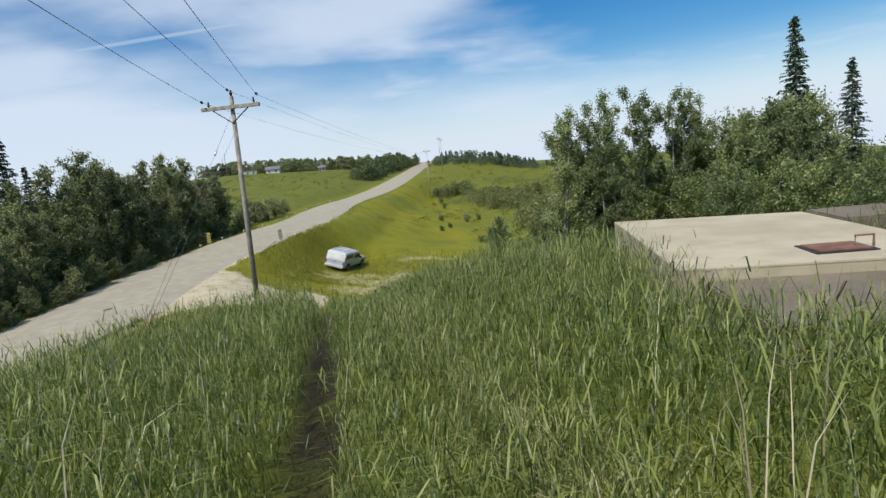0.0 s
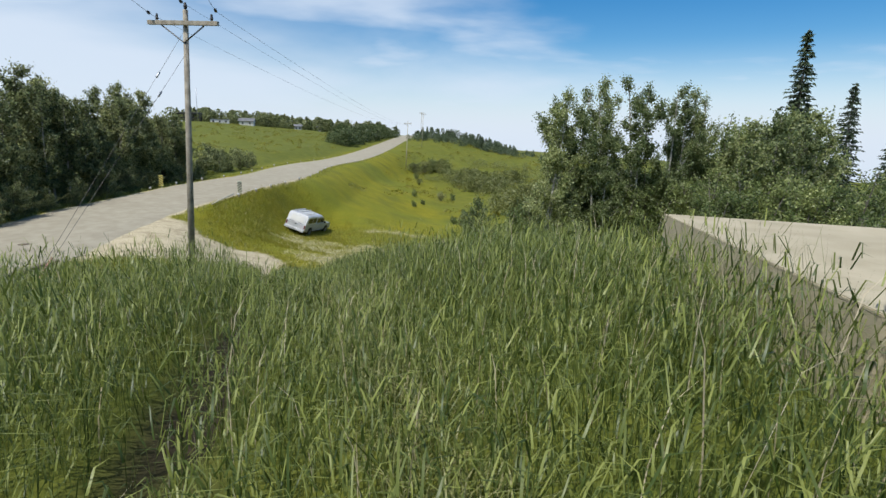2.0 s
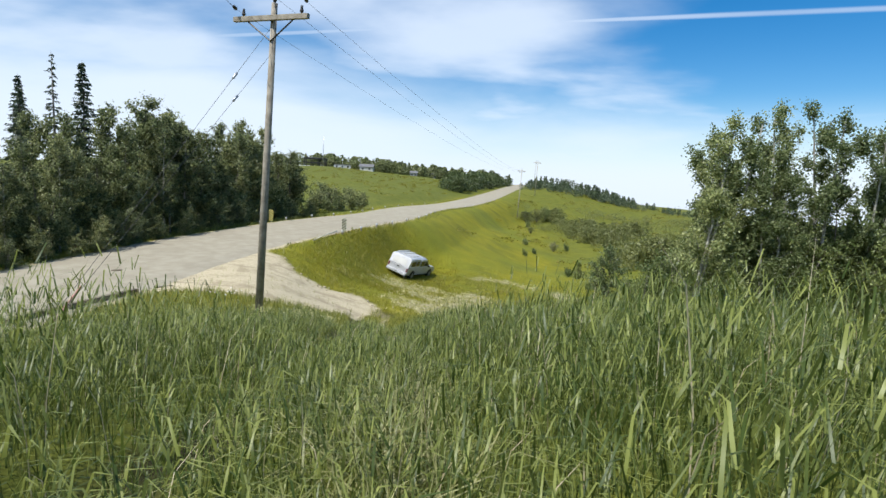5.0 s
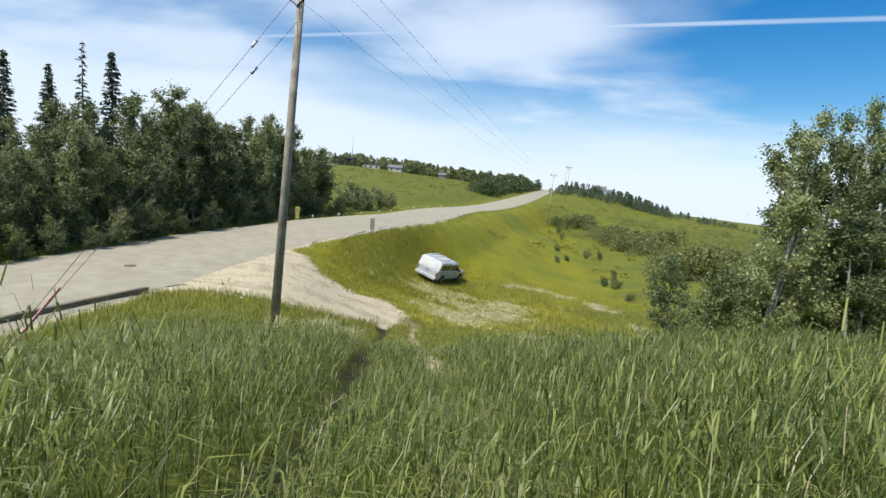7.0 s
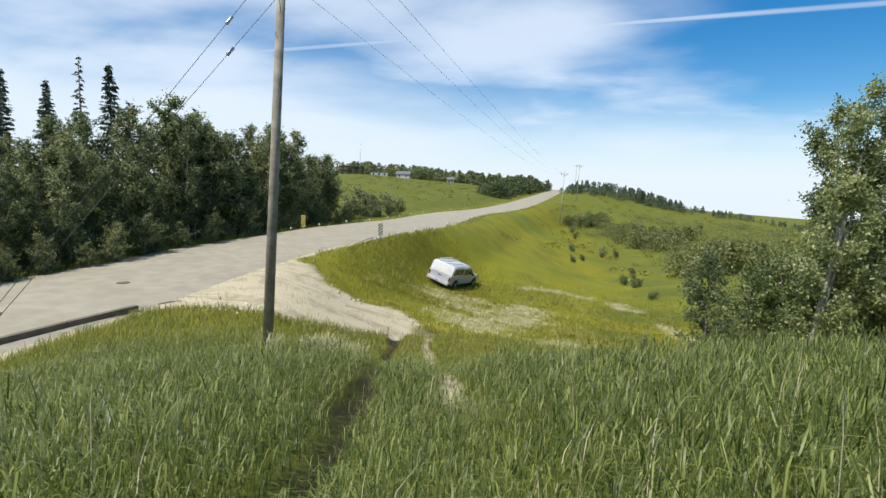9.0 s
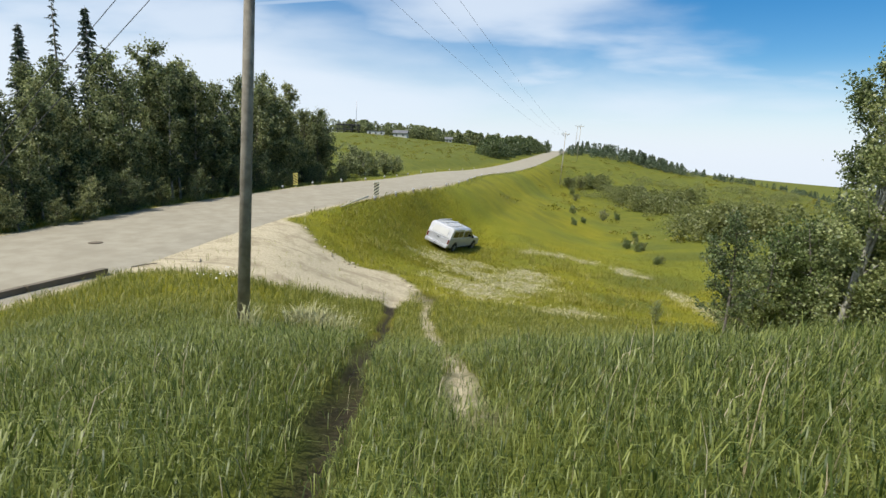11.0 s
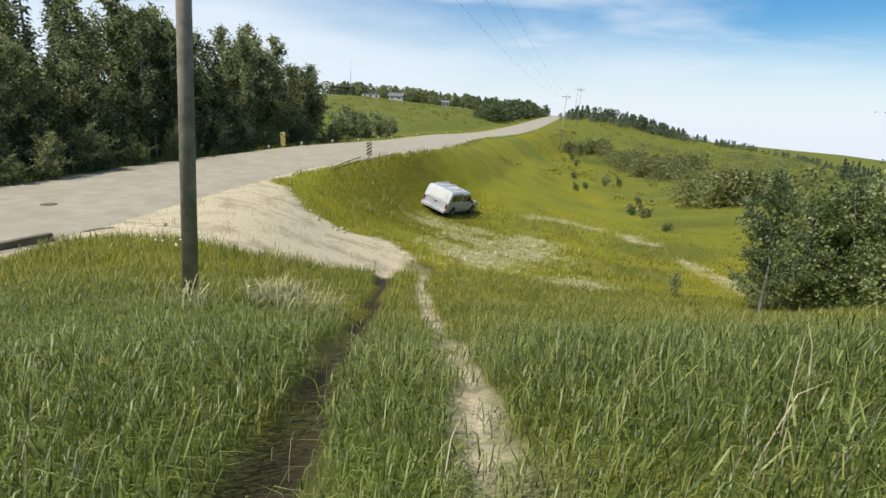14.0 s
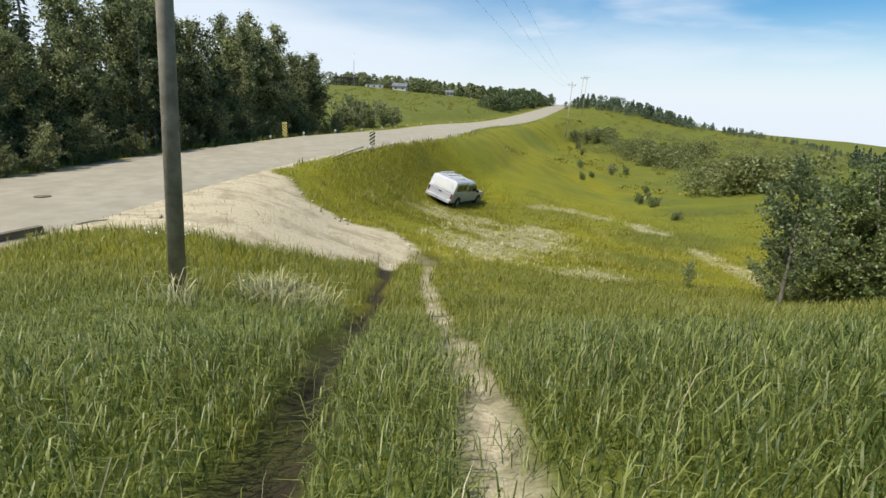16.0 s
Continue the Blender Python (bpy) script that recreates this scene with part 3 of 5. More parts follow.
def build_trees():
    # forest on the far side of the road
    kinds = [
        broadleaf("poplar_tree", 8.0, 1.6, 9000, 0.15, 11, M["dark_leaf"], M["bark"], "tall dark green poplar in a dense roadside stand", 0.13, upright=1.0),
        broadleaf("poplar_tree", 8.4, 1.3, 8000, 0.145, 12, M["dark_leaf"], M["pale_bark"], "tall slender poplar with dark leaves beside the road", 0.17, upright=1.2),
        broadleaf("poplar_tree", 7.4, 1.9, 9500, 0.15, 13, M["dark_leaf"], M["bark"], "broad dark green poplar at the forest edge", 0.04, stems=2, upright=0.9),
        broadleaf("willow_bush", 3.6, 1.9, 5500, 0.115, 14, M["dark_leaf"], M["bark"], "rounded willow bush at the forest edge", 0.05, stems=3),
    ]
    rng = np.random.default_rng(5)
    spots = []
    edge = curve_points([(-19.5, 6, 0), (-15.5, 15, 0), (-14.4, 21, 0), (-14.2, 26, 0), (-12.9, 31, 0), (-11.8, 36, 0), (-10.4, 41, 0), (-9.2, 46, 0), (-7.9, 51.5, 0)], 5)
    for i, p in enumerate(edge):
        k = int(rng.integers(0, 3))
        s = rng.uniform(0.92, 1.16) * (0.9 if p[1] > 44 else 1.0) * np.interp(p[1], [8, 18, 26, 34], [0.44, 0.53, 0.77, 0.96])
        spots.append((k, p[0] - 1.0 + rng.uniform(-0.7, 0.3), p[1] + rng.uniform(-0.5, 0.5), s, rng.uniform(0, 360)))
        spots.append((int(rng.integers(0, 3)), p[0] - rng.uniform(2.8, 4.5), p[1] + rng.uniform(0, 2.5), s * rng.uniform(1.0, 1.25), rng.uniform(0, 360)))
        if i % 2 == 0:
            spots.append((3, p[0] + 0.5, p[1] + rng.uniform(-1, 1), rng.uniform(0.35, 0.7), rng.uniform(0, 360)))
        spots.append((3, p[0] - rng.uniform(1.6, 2.4), p[1] + rng.uniform(-1, 1), rng.uniform(0.6, 0.85), rng.uniform(0, 360)))
    # taller trees deeper in the wood
    spots += [(0, -23.5, 34, 1.05, 15), (1, -26, 36, 1.05, 80), (2, -28.5, 34, 1.0, 160), (1, -31, 35, 0.95, 220), (0, -34, 33, 0.9, 300), (2, -37, 34, 0.95, 40)]
    plant(kinds, spots, "roadside forest")
    clump = [broadleaf("willow_bush", 2.6, 1.5, 2200, 0.17, 21, M["dark_leaf"], M["bark"], "dense grey-green willow bush on the grassy bank", 0.03, stems=3)]
    plant(clump, [(0, x, y, s, t) for x, y, s, t in ((-8.4, 57, 1.1, 0), (-7.0, 59.5, 1.15, 80), (-5.7, 62, 1.1, 160), (-4.7, 65, 1.05, 250), (-3.9, 68, 0.95, 300), (-8.6, 62, 1.3, 40))], "willow clump")
    # spruces behind the forest
    tall = [spruce("spruce_tree", 13.5, 1.9, 31, "tall dark spruce rising over the forest", 7), spruce("spruce_tree", 13, 1.3, 32, "thin half-bare spruce rising over the forest", 5, 0.55)]
    plant(tall, [(0, -25.0, 41, 1.0, 0), (1, -27.5, 41, 1.08, 50), (0, -31, 42, 0.9, 90), (0, -34, 41, 0.95, 180), (1, -38, 42, 0.95, 20), (0, -42, 40, 1.0, 250), (0, -46, 38, 0.95, 10), (0, -22.8, 40, 0.72, 30), (0, -28.8, 39, 0.8, 200), (0, -32.6, 38.5, 0.78, 320), (1, -36, 40, 0.85, 70), (0, -40, 38, 0.8, 110)], "spruces behind the forest")
    # poplars and willows down the slope
    near = [
        broadleaf("poplar_tree", 5.4, 1.15, 8500, 0.112, 41, M["poplar_leaf"], M["pale_bark"], "pale-barked young poplar with fluttering green leaves", 0.015, upright=1.2),
        broadleaf("poplar_tree", 5.2, 1.05, 7500, 0.112, 42, M["poplar_leaf"], M["pale_bark"], "slender poplar with an open ragged crown", 0.02, upright=1.35),
        broadleaf("willow_bush", 3.6, 1.7, 9500, 0.092, 43, M["willow_leaf"], M["bark"], "olive-green willow thicket below the slab", 0.04, stems=4),
    ]
    plant(near, [(2, 21.0, 8.0, 1.1, 200), (2, 23.5, 8.2, 1.3, 250), (2, 26.5, 8.5, 1.4, 300), (2, 22.2, 10.2, 1.2, 30),
                 (0, 25.5, 11.5, 1.25, 90), (2, 29.5, 8.5, 1.6, 20), (2, 24.5, 5.0, 1.0, 70), (2, 28, 4.0, 1.1, 170), (2, 32.5, 10, 1.5, 40), (2, 36, 11, 1.75, 80), (1, 28.5, 12.5, 1.4, 50), (0, 33, 14, 1.45, 250), (1, 31, 14, 1.45, 30), (2, 38, 13, 1.8, 140),
                 (2, 33, 5, 1.5, 220), (2, 38, 6, 1.6, 10), (2, 43, 11, 1.8, 70), (1, 30, 12, 1.3, 170), (2, 46, 16, 1.9, 15), (2, 27, 13, 1.6, 110), (2, 30.5, 16, 1.9, 200), (2, 35, 17, 1.9, 320),
                 (2, 14.9, 17.2, 1.0, 10), (2, 16.2, 17.9, 1.3, 120), (2, 15.9, 15.9, 1.1, 220), (2, 17.3, 16.9, 1.35, 60), (2, 14.2, 18.0, 0.6, 300),
                 (2, 18.9, 14.9, 1.0, 130), (2, 20.4, 15.0, 1.1, 40), (2, 22.0, 15.0, 1.15, 280), (2, 23.8, 14.8, 1.2, 190), (2, 25.6, 14.6, 1.5, 75), (2, 27.6, 16.0, 1.95, 15), (2, 29.4, 15.2, 1.95, 95), (2, 25.4, 13.6, 1.6, 215), (2, 31.6, 16.6, 2.0, 145), (2, 22.4, 14.6, 1.35, 330), (2, 20.0, 14.2, 1.2, 250), (2, 18.0, 16.0, 1.1, 20)], "poplars and willows on the slope")
    lean = [broadleaf("poplar_sapling", 3.9, 0.85, 5200, 0.085, 44, M["poplar_leaf"], M["bark"], "thin leaning poplar sapling on the slope", 0.2, upright=0.9, lean=0.4),
            broadleaf("poplar_sapling", 1.9, 0.5, 900, 0.085, 45, M["poplar_leaf"], M["bark"], "small young poplar in the meadow grass", 0.2)]
    plant(lean, [(0, 11.8, 14.0, 1.08, 20), (1, 11.9, 19.5, 0.6, 120)], "saplings on the slope")
    grove = [
        broadleaf("poplar_tree", 9.0, 2.15, 25000, 0.104, 46, M["poplar_leaf"], M["pale_bark"], "tall pale-barked poplar with an open ragged crown", 0.03, stems=3, upright=1.1),
        broadleaf("poplar_tree", 8.8, 1.9, 22000, 0.104, 47, M["poplar_leaf"], M["pale_bark"], "tall slender poplar with fluttering green leaves", 0.03, stems=2, upright=1.2),
    ]
    plant(grove, [(0, 15.35, 14.3, 1.05, 0), (1, 17.0, 14.8, 1.1, 70), (0, 19.6, 14.2, 1.05, 140), (1, 21.4, 14.7, 1.08, 200), (1, 23.0, 14.0, 0.98, 320), (1, 18.5, 13.6, 0.82, 120), (0, 24.8, 14.6, 0.92, 260)], "poplar grove on the slope")
    right = [spruce("spruce_tree", 13.5, 1.9, 51, "tall dark spruce standing over the willows", 10), spruce("spruce_tree", 13, 2.2, 52, "full dark spruce with heavy branches", 9)]
    plant(right, [(0, 37.0, 19.5, 0.98, 0), (1, 45.5, 22.5, 0.92, 30), (0, 40.0, 21.5, 0.66, 70), (1, 50, 22, 0.85, 120), (1, 47, 17, 0.7, 10), (0, 54, 20, 0.8, 60)], "spruces over the slope")


build_trees()


# ---- utility pole, guy wires, lines ----
def build_pole(name, x, y, tall, arm_turn, label, rad=0.15, arm=2.5, lean=0.0, wood=None):
    wood = wood or M["pole"]
    z0 = ground_z(x, y)
    thing = empty(name, Matrix.Translation((x, y, z0)) @ Matrix.Rotation(radians(lean), 4, "Y"), label, "utility pole", "line poles")
    v, f = tube([(0, 0, -0.3), (0, 0, tall * 0.5), (0, 0, tall)], [rad, rad * 0.86, rad * 0.7], 16)
    mesh_object("shaft", v, f, wood, thing, True)
    turn = Matrix.Rotation(radians(arm_turn), 4, "Z")
    m = turn @ Matrix.Translation((0, -rad - 0.03, tall - 0.42))
    part("crossarm", box_bm(arm, 0.11, 0.13, m, 0.01), wood, thing)
    for s in (-1, 1):
        a, b = turn @ Vector((s * 0.75, -rad - 0.03, tall - 0.5)), turn @ Vector((0, -rad * 0.8, tall - 1.0))
        v, f = tube([a, b], [0.022, 0.022], 6)
        mesh_object("brace", v, f, M["dark_steel"], thing)
    for s in (-0.74, 0.82):
        p = turn @ Vector((s * arm / 2, -rad - 0.03, tall - 0.35))
        v, f = tube([p, p + Vector((0, 0, 0.06)), p + Vector((0, 0, 0.1)), p + Vector((0, 0, 0.2))], [0.02, 0.055, 0.04, 0.03], 8)
        mesh_object("insulator", v, f, M["dark_steel"], thing)
    v, f = tube([(0, 0, tall), (0, 0, tall + 0.1), (0, 0, tall + 0.22)], [0.03, 0.06, 0.03], 8)
    mesh_object("insulator", v, f, M["dark_steel"], thing)
    return thing, turn, z0


def wire(name, a, b, sag, label, rad=0.007, group="overhead wires"):
    a, b = Vector(a), Vector(b)
    pts_ = [a.lerp(b, t) - Vector((0, 0, sag * 4 * t * (1 - t))) for t in np.linspace(0, 1, 17)]
    v, f = tube(pts_, [rad] * 17, 5)
    return tagged(mesh_object(name, v, f, M["dark_steel"]), label, "wire", group)


PX, PY = -0.66, 7.4
pole, arm_turn, pz = build_pole("utility_pole", PX, PY, 8.65, -27, "weathered wooden utility pole with a crossarm, standing in grass", 0.112, lean=2.3)
ptop = Vector((PX + 8.65 * math.sin(radians(2.3)), PY, pz + 8.63))
for s in (-0.95, 0.0, 0.95):
    start = ptop + arm_turn @ Vector((s * 1.25, -0.15, -0.1 if s else 0.2))
    away = arm_turn @ Vector((s * 1.25, 0, 0))
    wire("overhead_wire", start, Vector((0.35, -42, 8.2)) + away * 1.0, 0.6, "thin dark overhead power line")
    _u = (Vector((0.35, -42, 8.2)) + away - start).normalized()
    v, f = tube([start, start + _u * 0.05, start + _u * 0.07, start + _u * 0.24, start + _u * 0.26, start + _u * 0.32], [0.02, 0.02, 0.05, 0.045, 0.02, 0.015], 8)
    tagged(mesh_object("strain_insulator", v, f, M["dark_steel"], None, True), "dark strain insulator between crossarm and power line", "insulator", "strain insulators")
    wire("overhead_wire", start, Vector((28.2, 121, 6.2)) + away, 1.0, "thin dark overhead power line", 0.0045)
anchor = Vector((-4.05, 2.95, ground_z(-4.05, 2.95)))
for s in (0.0, 0.7):
    wire("guy_wire", ptop - Vector((0, 0, 0.5 + s)), anchor + Vector((0.02 + 0.1 * s, 0, 0.15)), 0.0, "taut steel guy wire from pole to ground anchor", 0.0055, "guy wires")
    _p, _q = ptop - Vector((0, 0, 0.5 + s)), anchor + Vector((0.02 + 0.1 * s, 0, 0.15))
    _u = (_q - _p).normalized()
    _c = _p.lerp(_q, 0.2)
    v, f = tube([_c - _u * 0.11, _c - _u * 0.09, _c - _u * 0.02, _c + _u * 0.02, _c + _u * 0.09, _c + _u * 0.11], [0.015, 0.035, 0.03, 0.03, 0.035, 0.015], 8)
    tagged(mesh_object("guy_insulator", v, f, M["steel"], None, True), "small pale strain insulator strung in the guy wire", "insulator", "guy insulators")
# orange guard over the lower end of the guy wires
_d = (ptop - Vector((0, 0, 0.8)) - anchor).normalized()
v, f = tube([anchor - _d * 0.1, anchor + _d * 0.9, anchor + _d * 1.8], [0.024, 0.028, 0.028], 8)
tagged(mesh_object("guy_guard", v, f, M["pink"], None, True), "faded orange plastic guard tube on the guy wire", "guy guard")

for _x, _y, _h in ((28.4, 121.7, 11.6), (42.5, 168, 11.0), (50, 205, 10.5)):
    build_pole("utility_pole", _x, _y, _h, -20, "pale grey wooden utility pole on the far hillside beside the road", 0.10, 1.9, 2.0, M["pale_pole"])


# ---- pickup truck with a cap, run off into the meadow ----
def loft(profile, halves, bevel=0.0):
    """A closed body: side outlines (y, z) at each of the half widths, from one side to the other."""
    bm = bmesh.new()
    rings = [[bm.verts.new((x, y, z)) for y, z in pr] for x, pr in zip(halves, profile)]
    n = len(rings[0])
    for a, b in zip(rings[:-1], rings[1:]):
        for k in range(n):
            bm.faces.new((a[k], a[(k + 1) % n], b[(k + 1) % n], b[k]))
    bm.faces.new(rings[0][::-1]), bm.faces.new(rings[-1])
    bmesh.ops.recalc_face_normals(bm, faces=bm.faces[:])
    if bevel:
        sharp = [e for e in bm.edges if len(e.link_faces) == 2 and e.calc_face_angle(0) > 0.5]
        bmesh.ops.bevel(bm, geom=sharp, offset=bevel, segments=2, affect="EDGES", profile=0.6)
    return bm


def slab_from(pts_, thick):
    """A thin plate from a flat outline, thickened along its normal."""
    bm = bmesh.new()
    f = bm.faces.new([bm.verts.new(p) for p in pts_])
    f.normal_update()
    n = f.normal.copy()
    out = bmesh.ops.extrude_face_region(bm, geom=[f])
    bmesh.ops.translate(bm, verts=[g for g in out["geom"] if isinstance(g, bmesh.types.BMVert)], vec=n * thick)
    bmesh.ops.recalc_face_normals(bm, faces=bm.faces[:])
    return bm


def side_pane(s, x, outline, thick=0.018):
    """A pane on the side of a body: outline as (y, z), standing proud of the side at +-x."""
    bm = bmesh.new()
    a, b = [bm.verts.new((s * x, y, z)) for y, z in outline], [bm.verts.new((s * (x + thick), y, z)) for y, z in outline]
    n = len(outline)
    bm.faces.new(a[::-1]), bm.faces.new(b)
    for k in range(n):
        bm.faces.new((a[k], a[(k + 1) % n], b[(k + 1) % n], b[k]))
    bmesh.ops.recalc_face_normals(bm, faces=bm.faces[:])
    return bm


def build_truck(m):
    truck = empty("pickup_truck", m, "silver-white pickup truck with a canopy, stuck in the meadow", "pickup truck")
    # lower body, nose to tail along +y to -y
    low = [(-2.75, 0.52), (-2.80, 0.70), (-2.76, 1.08), (-0.6, 1.10), (1.35, 1.10), (2.45, 1.02), (2.72, 0.90), (2.78, 0.55), (2.45, 0.42), (-2.4, 0.42)]
    inner = [(y * 0.985, z) for y, z in low]
    body = part("body", loft([inner, low, low, inner], [-0.99, -0.94, 0.94, 0.99], 0.03), M["truck_paint"], truck, smooth_=False)
    cab = [(-0.55, 1.08), (-0.50, 1.68), (-0.30, 1.82), (0.55, 1.82), (0.85, 1.72), (1.62, 1.10)]
    cab_in = [(-0.50, 1.10), (-0.46, 1.62), (-0.3, 1.72), (0.5, 1.72), (0.78, 1.62), (1.5, 1.10)]
    part("cab", loft([cab_in, cab, cab, cab_in], [-0.93, -0.74, 0.74, 0.93], 0.02), M["truck_paint"], truck)
    cap = [(-2.76, 1.10), (-2.55, 1.84), (-2.45, 1.90), (-0.62, 1.90), (-0.57, 1.10)]
    cap_in = [(-2.74, 1.10), (-2.56, 1.74), (-2.45, 1.80), (-0.62, 1.80), (-0.57, 1.10)]
    part("canopy", loft([cap_in, cap, cap, cap_in], [-0.95, -0.82, 0.82, 0.95], 0.02), M["white_paint"], truck, "white fibreglass canopy")
    # rear door of the canopy with its window, tailgate, bumper, lights
    part("canopy_door", slab_from([(0.80, -2.775, 1.14), (-0.80, -2.775, 1.14), (-0.70, -2.575, 1.79), (0.70, -2.575, 1.79)], 0.02), M["white_paint"], truck)
    # rear pane in the opaque pale siding colour
    part("rear_window", slab_from([(0.66, -2.772, 1.24), (-0.66, -2.772, 1.24), (-0.60, -2.622, 1.70), (0.60, -2.622, 1.70)], 0.035), M["siding"], truck, "pale canopy window")
    part("tailgate", slab_from([(0.74, -2.79, 0.66), (-0.74, -2.79, 0.66), (-0.74, -2.785, 1.06), (0.74, -2.785, 1.06)], 0.03), M["truck_paint"], truck)
    part("tailgate_handle", box_bm(0.2, 0.04, 0.06, Matrix.Translation((0, -2.83, 0.98)), 0.01), M["plastic"], truck)
    bumper = part("rear_bumper", box_bm(1.86, 0.2, 0.2, Matrix.Translation((0, -2.86, 0.52)), 0.04), M["truck_paint"], truck)
    part("number_plate", box_bm(0.3, 0.02, 0.15, Matrix.Translation((0.0, -2.97, 0.54))), M["white_paint"], bumper, "white plate with a plain bar")
    part("plate_bar", box_bm(0.22, 0.01, 0.06, Matrix.Translation((0.0, -2.984, 0.54))), M["black"], bumper)
    part("front_bumper", box_bm(1.86, 0.18, 0.26, Matrix.Translation((0, 2.76, 0.52)), 0.04), M["plastic"], truck)
    for s in (-1, 1):
        part("tail_light", box_bm(0.12, 0.06, 0.34, Matrix.Translation((s * 0.88, -2.775, 0.88)), 0.015), M["tail_light"], truck)
        part("headlight", box_bm(0.36, 0.08, 0.2, Matrix.Translation((s * 0.72, 2.70, 0.86)), 0.03), M["glass"], truck)
        part("canopy_window", side_pane(s, 0.945, [(-2.36, 1.22), (-1.50, 1.22), (-1.50, 1.66), (-2.28, 1.66)]), M["glass"], truck)
        part("canopy_window", side_pane(s, 0.945, [(-1.42, 1.22), (-0.74, 1.22), (-0.74, 1.66), (-1.42, 1.66)]), M["glass"], truck)
        part("side_window", side_pane(s, 0.925, [(-0.42, 1.15), (0.30, 1.15), (0.30, 1.59), (-0.40, 1.59)]), M["glass"], truck)
        part("side_window", side_pane(s, 0.925, [(0.38, 1.15), (1.32, 1.15), (0.80, 1.56), (0.38, 1.59)]), M["glass"], truck)
        part("door_handle", box_bm(0.03, 0.16, 0.03, Matrix.Translation((s * 0.995, 0.42, 1.0)), 0.008), M["plastic"], truck)
        part("wing_mirror", box_bm(0.2, 0.1, 0.18, Matrix.Translation((s * 1.08, 1.0, 1.18)), 0.03), M["plastic"], truck)
        part("running_board", box_bm(0.12, 1.9, 0.06, Matrix.Translation((s * 0.97, 0.2, 0.42)), 0.02), M["plastic"], truck)
        part("roof_rail", box_bm(0.05, 1.7, 0.05, Matrix.Translation((s * 0.62, -1.55, 1.97)), 0.015), M["steel"], truck)
        for y in (-1.72, 1.78):
            arch = part("wheel_arch", wheel_ring(s * 0.955, y, 0.46, 0.41, 0.09), M["plastic"], truck)
            wheel = part("wheel", wheel_disc(s * 0.90, y, 0.40, 0.26), M["rubber"], truck)
            part("rim", wheel_disc(s * 0.93, y, 0.24, 0.24), M["steel"], wheel)
    part("windscreen", slab_from([(0.66, 0.93, 1.70), (-0.66, 0.93, 1.70), (-0.80, 1.60, 1.14), (0.80, 1.60, 1.14)], 0.03), M["glass"], truck)
    for y in (-2.2, -1.5, -0.85):
        part("rack_bar", box_bm(1.4, 0.06, 0.05, Matrix.Translation((0, y, 2.01)), 0.015), M["white_paint"], truck)
    for s in (-0.28, 0.28):
        part("ladder_rail", box_bm(0.06, 2.1, 0.07, Matrix.Translation((s - 0.2, -1.5, 2.07)), 0.01), M["white_paint"], truck)
    return truck


def wheel_disc(x, y, r, w):
    bm = bmesh.new()
    bmesh.ops.create_cone(bm, cap_ends=True, segments=24, radius1=r, radius2=r, depth=w, matrix=Matrix.Translation((x, y, 0.40)) @ Matrix.Rotation(radians(90), 4, "Y"))
    rim = [e for e in bm.edges if len(e.link_faces) == 2 and e.calc_face_angle(0) > 1]
    bmesh.ops.bevel(bm, geom=rim, offset=0.03, segments=2, affect="EDGES")
    return bm


def wheel_ring(x, y, ro, ri, w):
    bm = bmesh.new()
    n = 16
    v = []
    for k in range(n + 1):
        a = math.pi * k / n
        v.append([bm.verts.new((x + dx, y + r * math.cos(a), 0.40 + r * math.sin(a))) for dx in (-w / 2, w / 2) for r in (ri, ro)])
    for a, b in zip(v[:-1], v[1:]):
        for i, j in ((0, 1), (1, 3), (3, 2), (2, 0)):
            bm.faces.new((a[i], a[j], b[j], b[i]))
    bmesh.ops.recalc_face_normals(bm, faces=bm.faces[:])
    return bm


def rest_on_ground(x, y, heading, ahead, wide):
    """A pose on the ground with the slope's tilt, for something that long and wide; heading in degrees right of +y."""
    h = radians(heading)
    fwd, rt = np.array([math.sin(h), math.cos(h)]), np.array([math.cos(h), -math.sin(h)])
    zf, zb = ground_z(*(np.array([x, y]) + fwd * ahead)), ground_z(*(np.array([x, y]) - fwd * ahead))
    zr, zl = ground_z(*(np.array([x, y]) + rt * wide)), ground_z(*(np.array([x, y]) - rt * wide))
    f = Vector((fwd[0] * 2 * ahead, fwd[1] * 2 * ahead, zf - zb)).normalized()
    r = Vector((rt[0] * 2 * wide, rt[1] * 2 * wide, zr - zl)).normalized()
    u = r.cross(f).normalized()
    r = f.cross(u)
    m = Matrix((r, f, u)).transposed().to_4x4()
    m.translation = Vector((x, y, (zf + zb + zr + zl) / 4))
    return m


build_truck(rest_on_ground(3.45, 36.9, 26, 1.75, 0.85) @ Matrix.Translation((0, 0, -0.08)) @ Matrix.Scale(0.95, 4))


# ---- concrete vault with hatches ----
def prism(pts_, z0, z1, bevel=0.02):
    bm = bmesh.new()
    lo, hi = [bm.verts.new((x, y, z0)) for x, y in pts_], [bm.verts.new((x, y, z1)) for x, y in pts_]
    n = len(pts_)
    bm.faces.new(lo[::-1]), bm.faces.new(hi)
    for k in range(n):
        bm.faces.new((lo[k], lo[(k + 1) % n], hi[(k + 1) % n], hi[k]))
    bmesh.ops.recalc_face_normals(bm, faces=bm.faces[:])
    if bevel:
        bmesh.ops.bevel(bm, geom=bm.edges[:], offset=bevel, segments=2, affect="EDGES")
    return bm


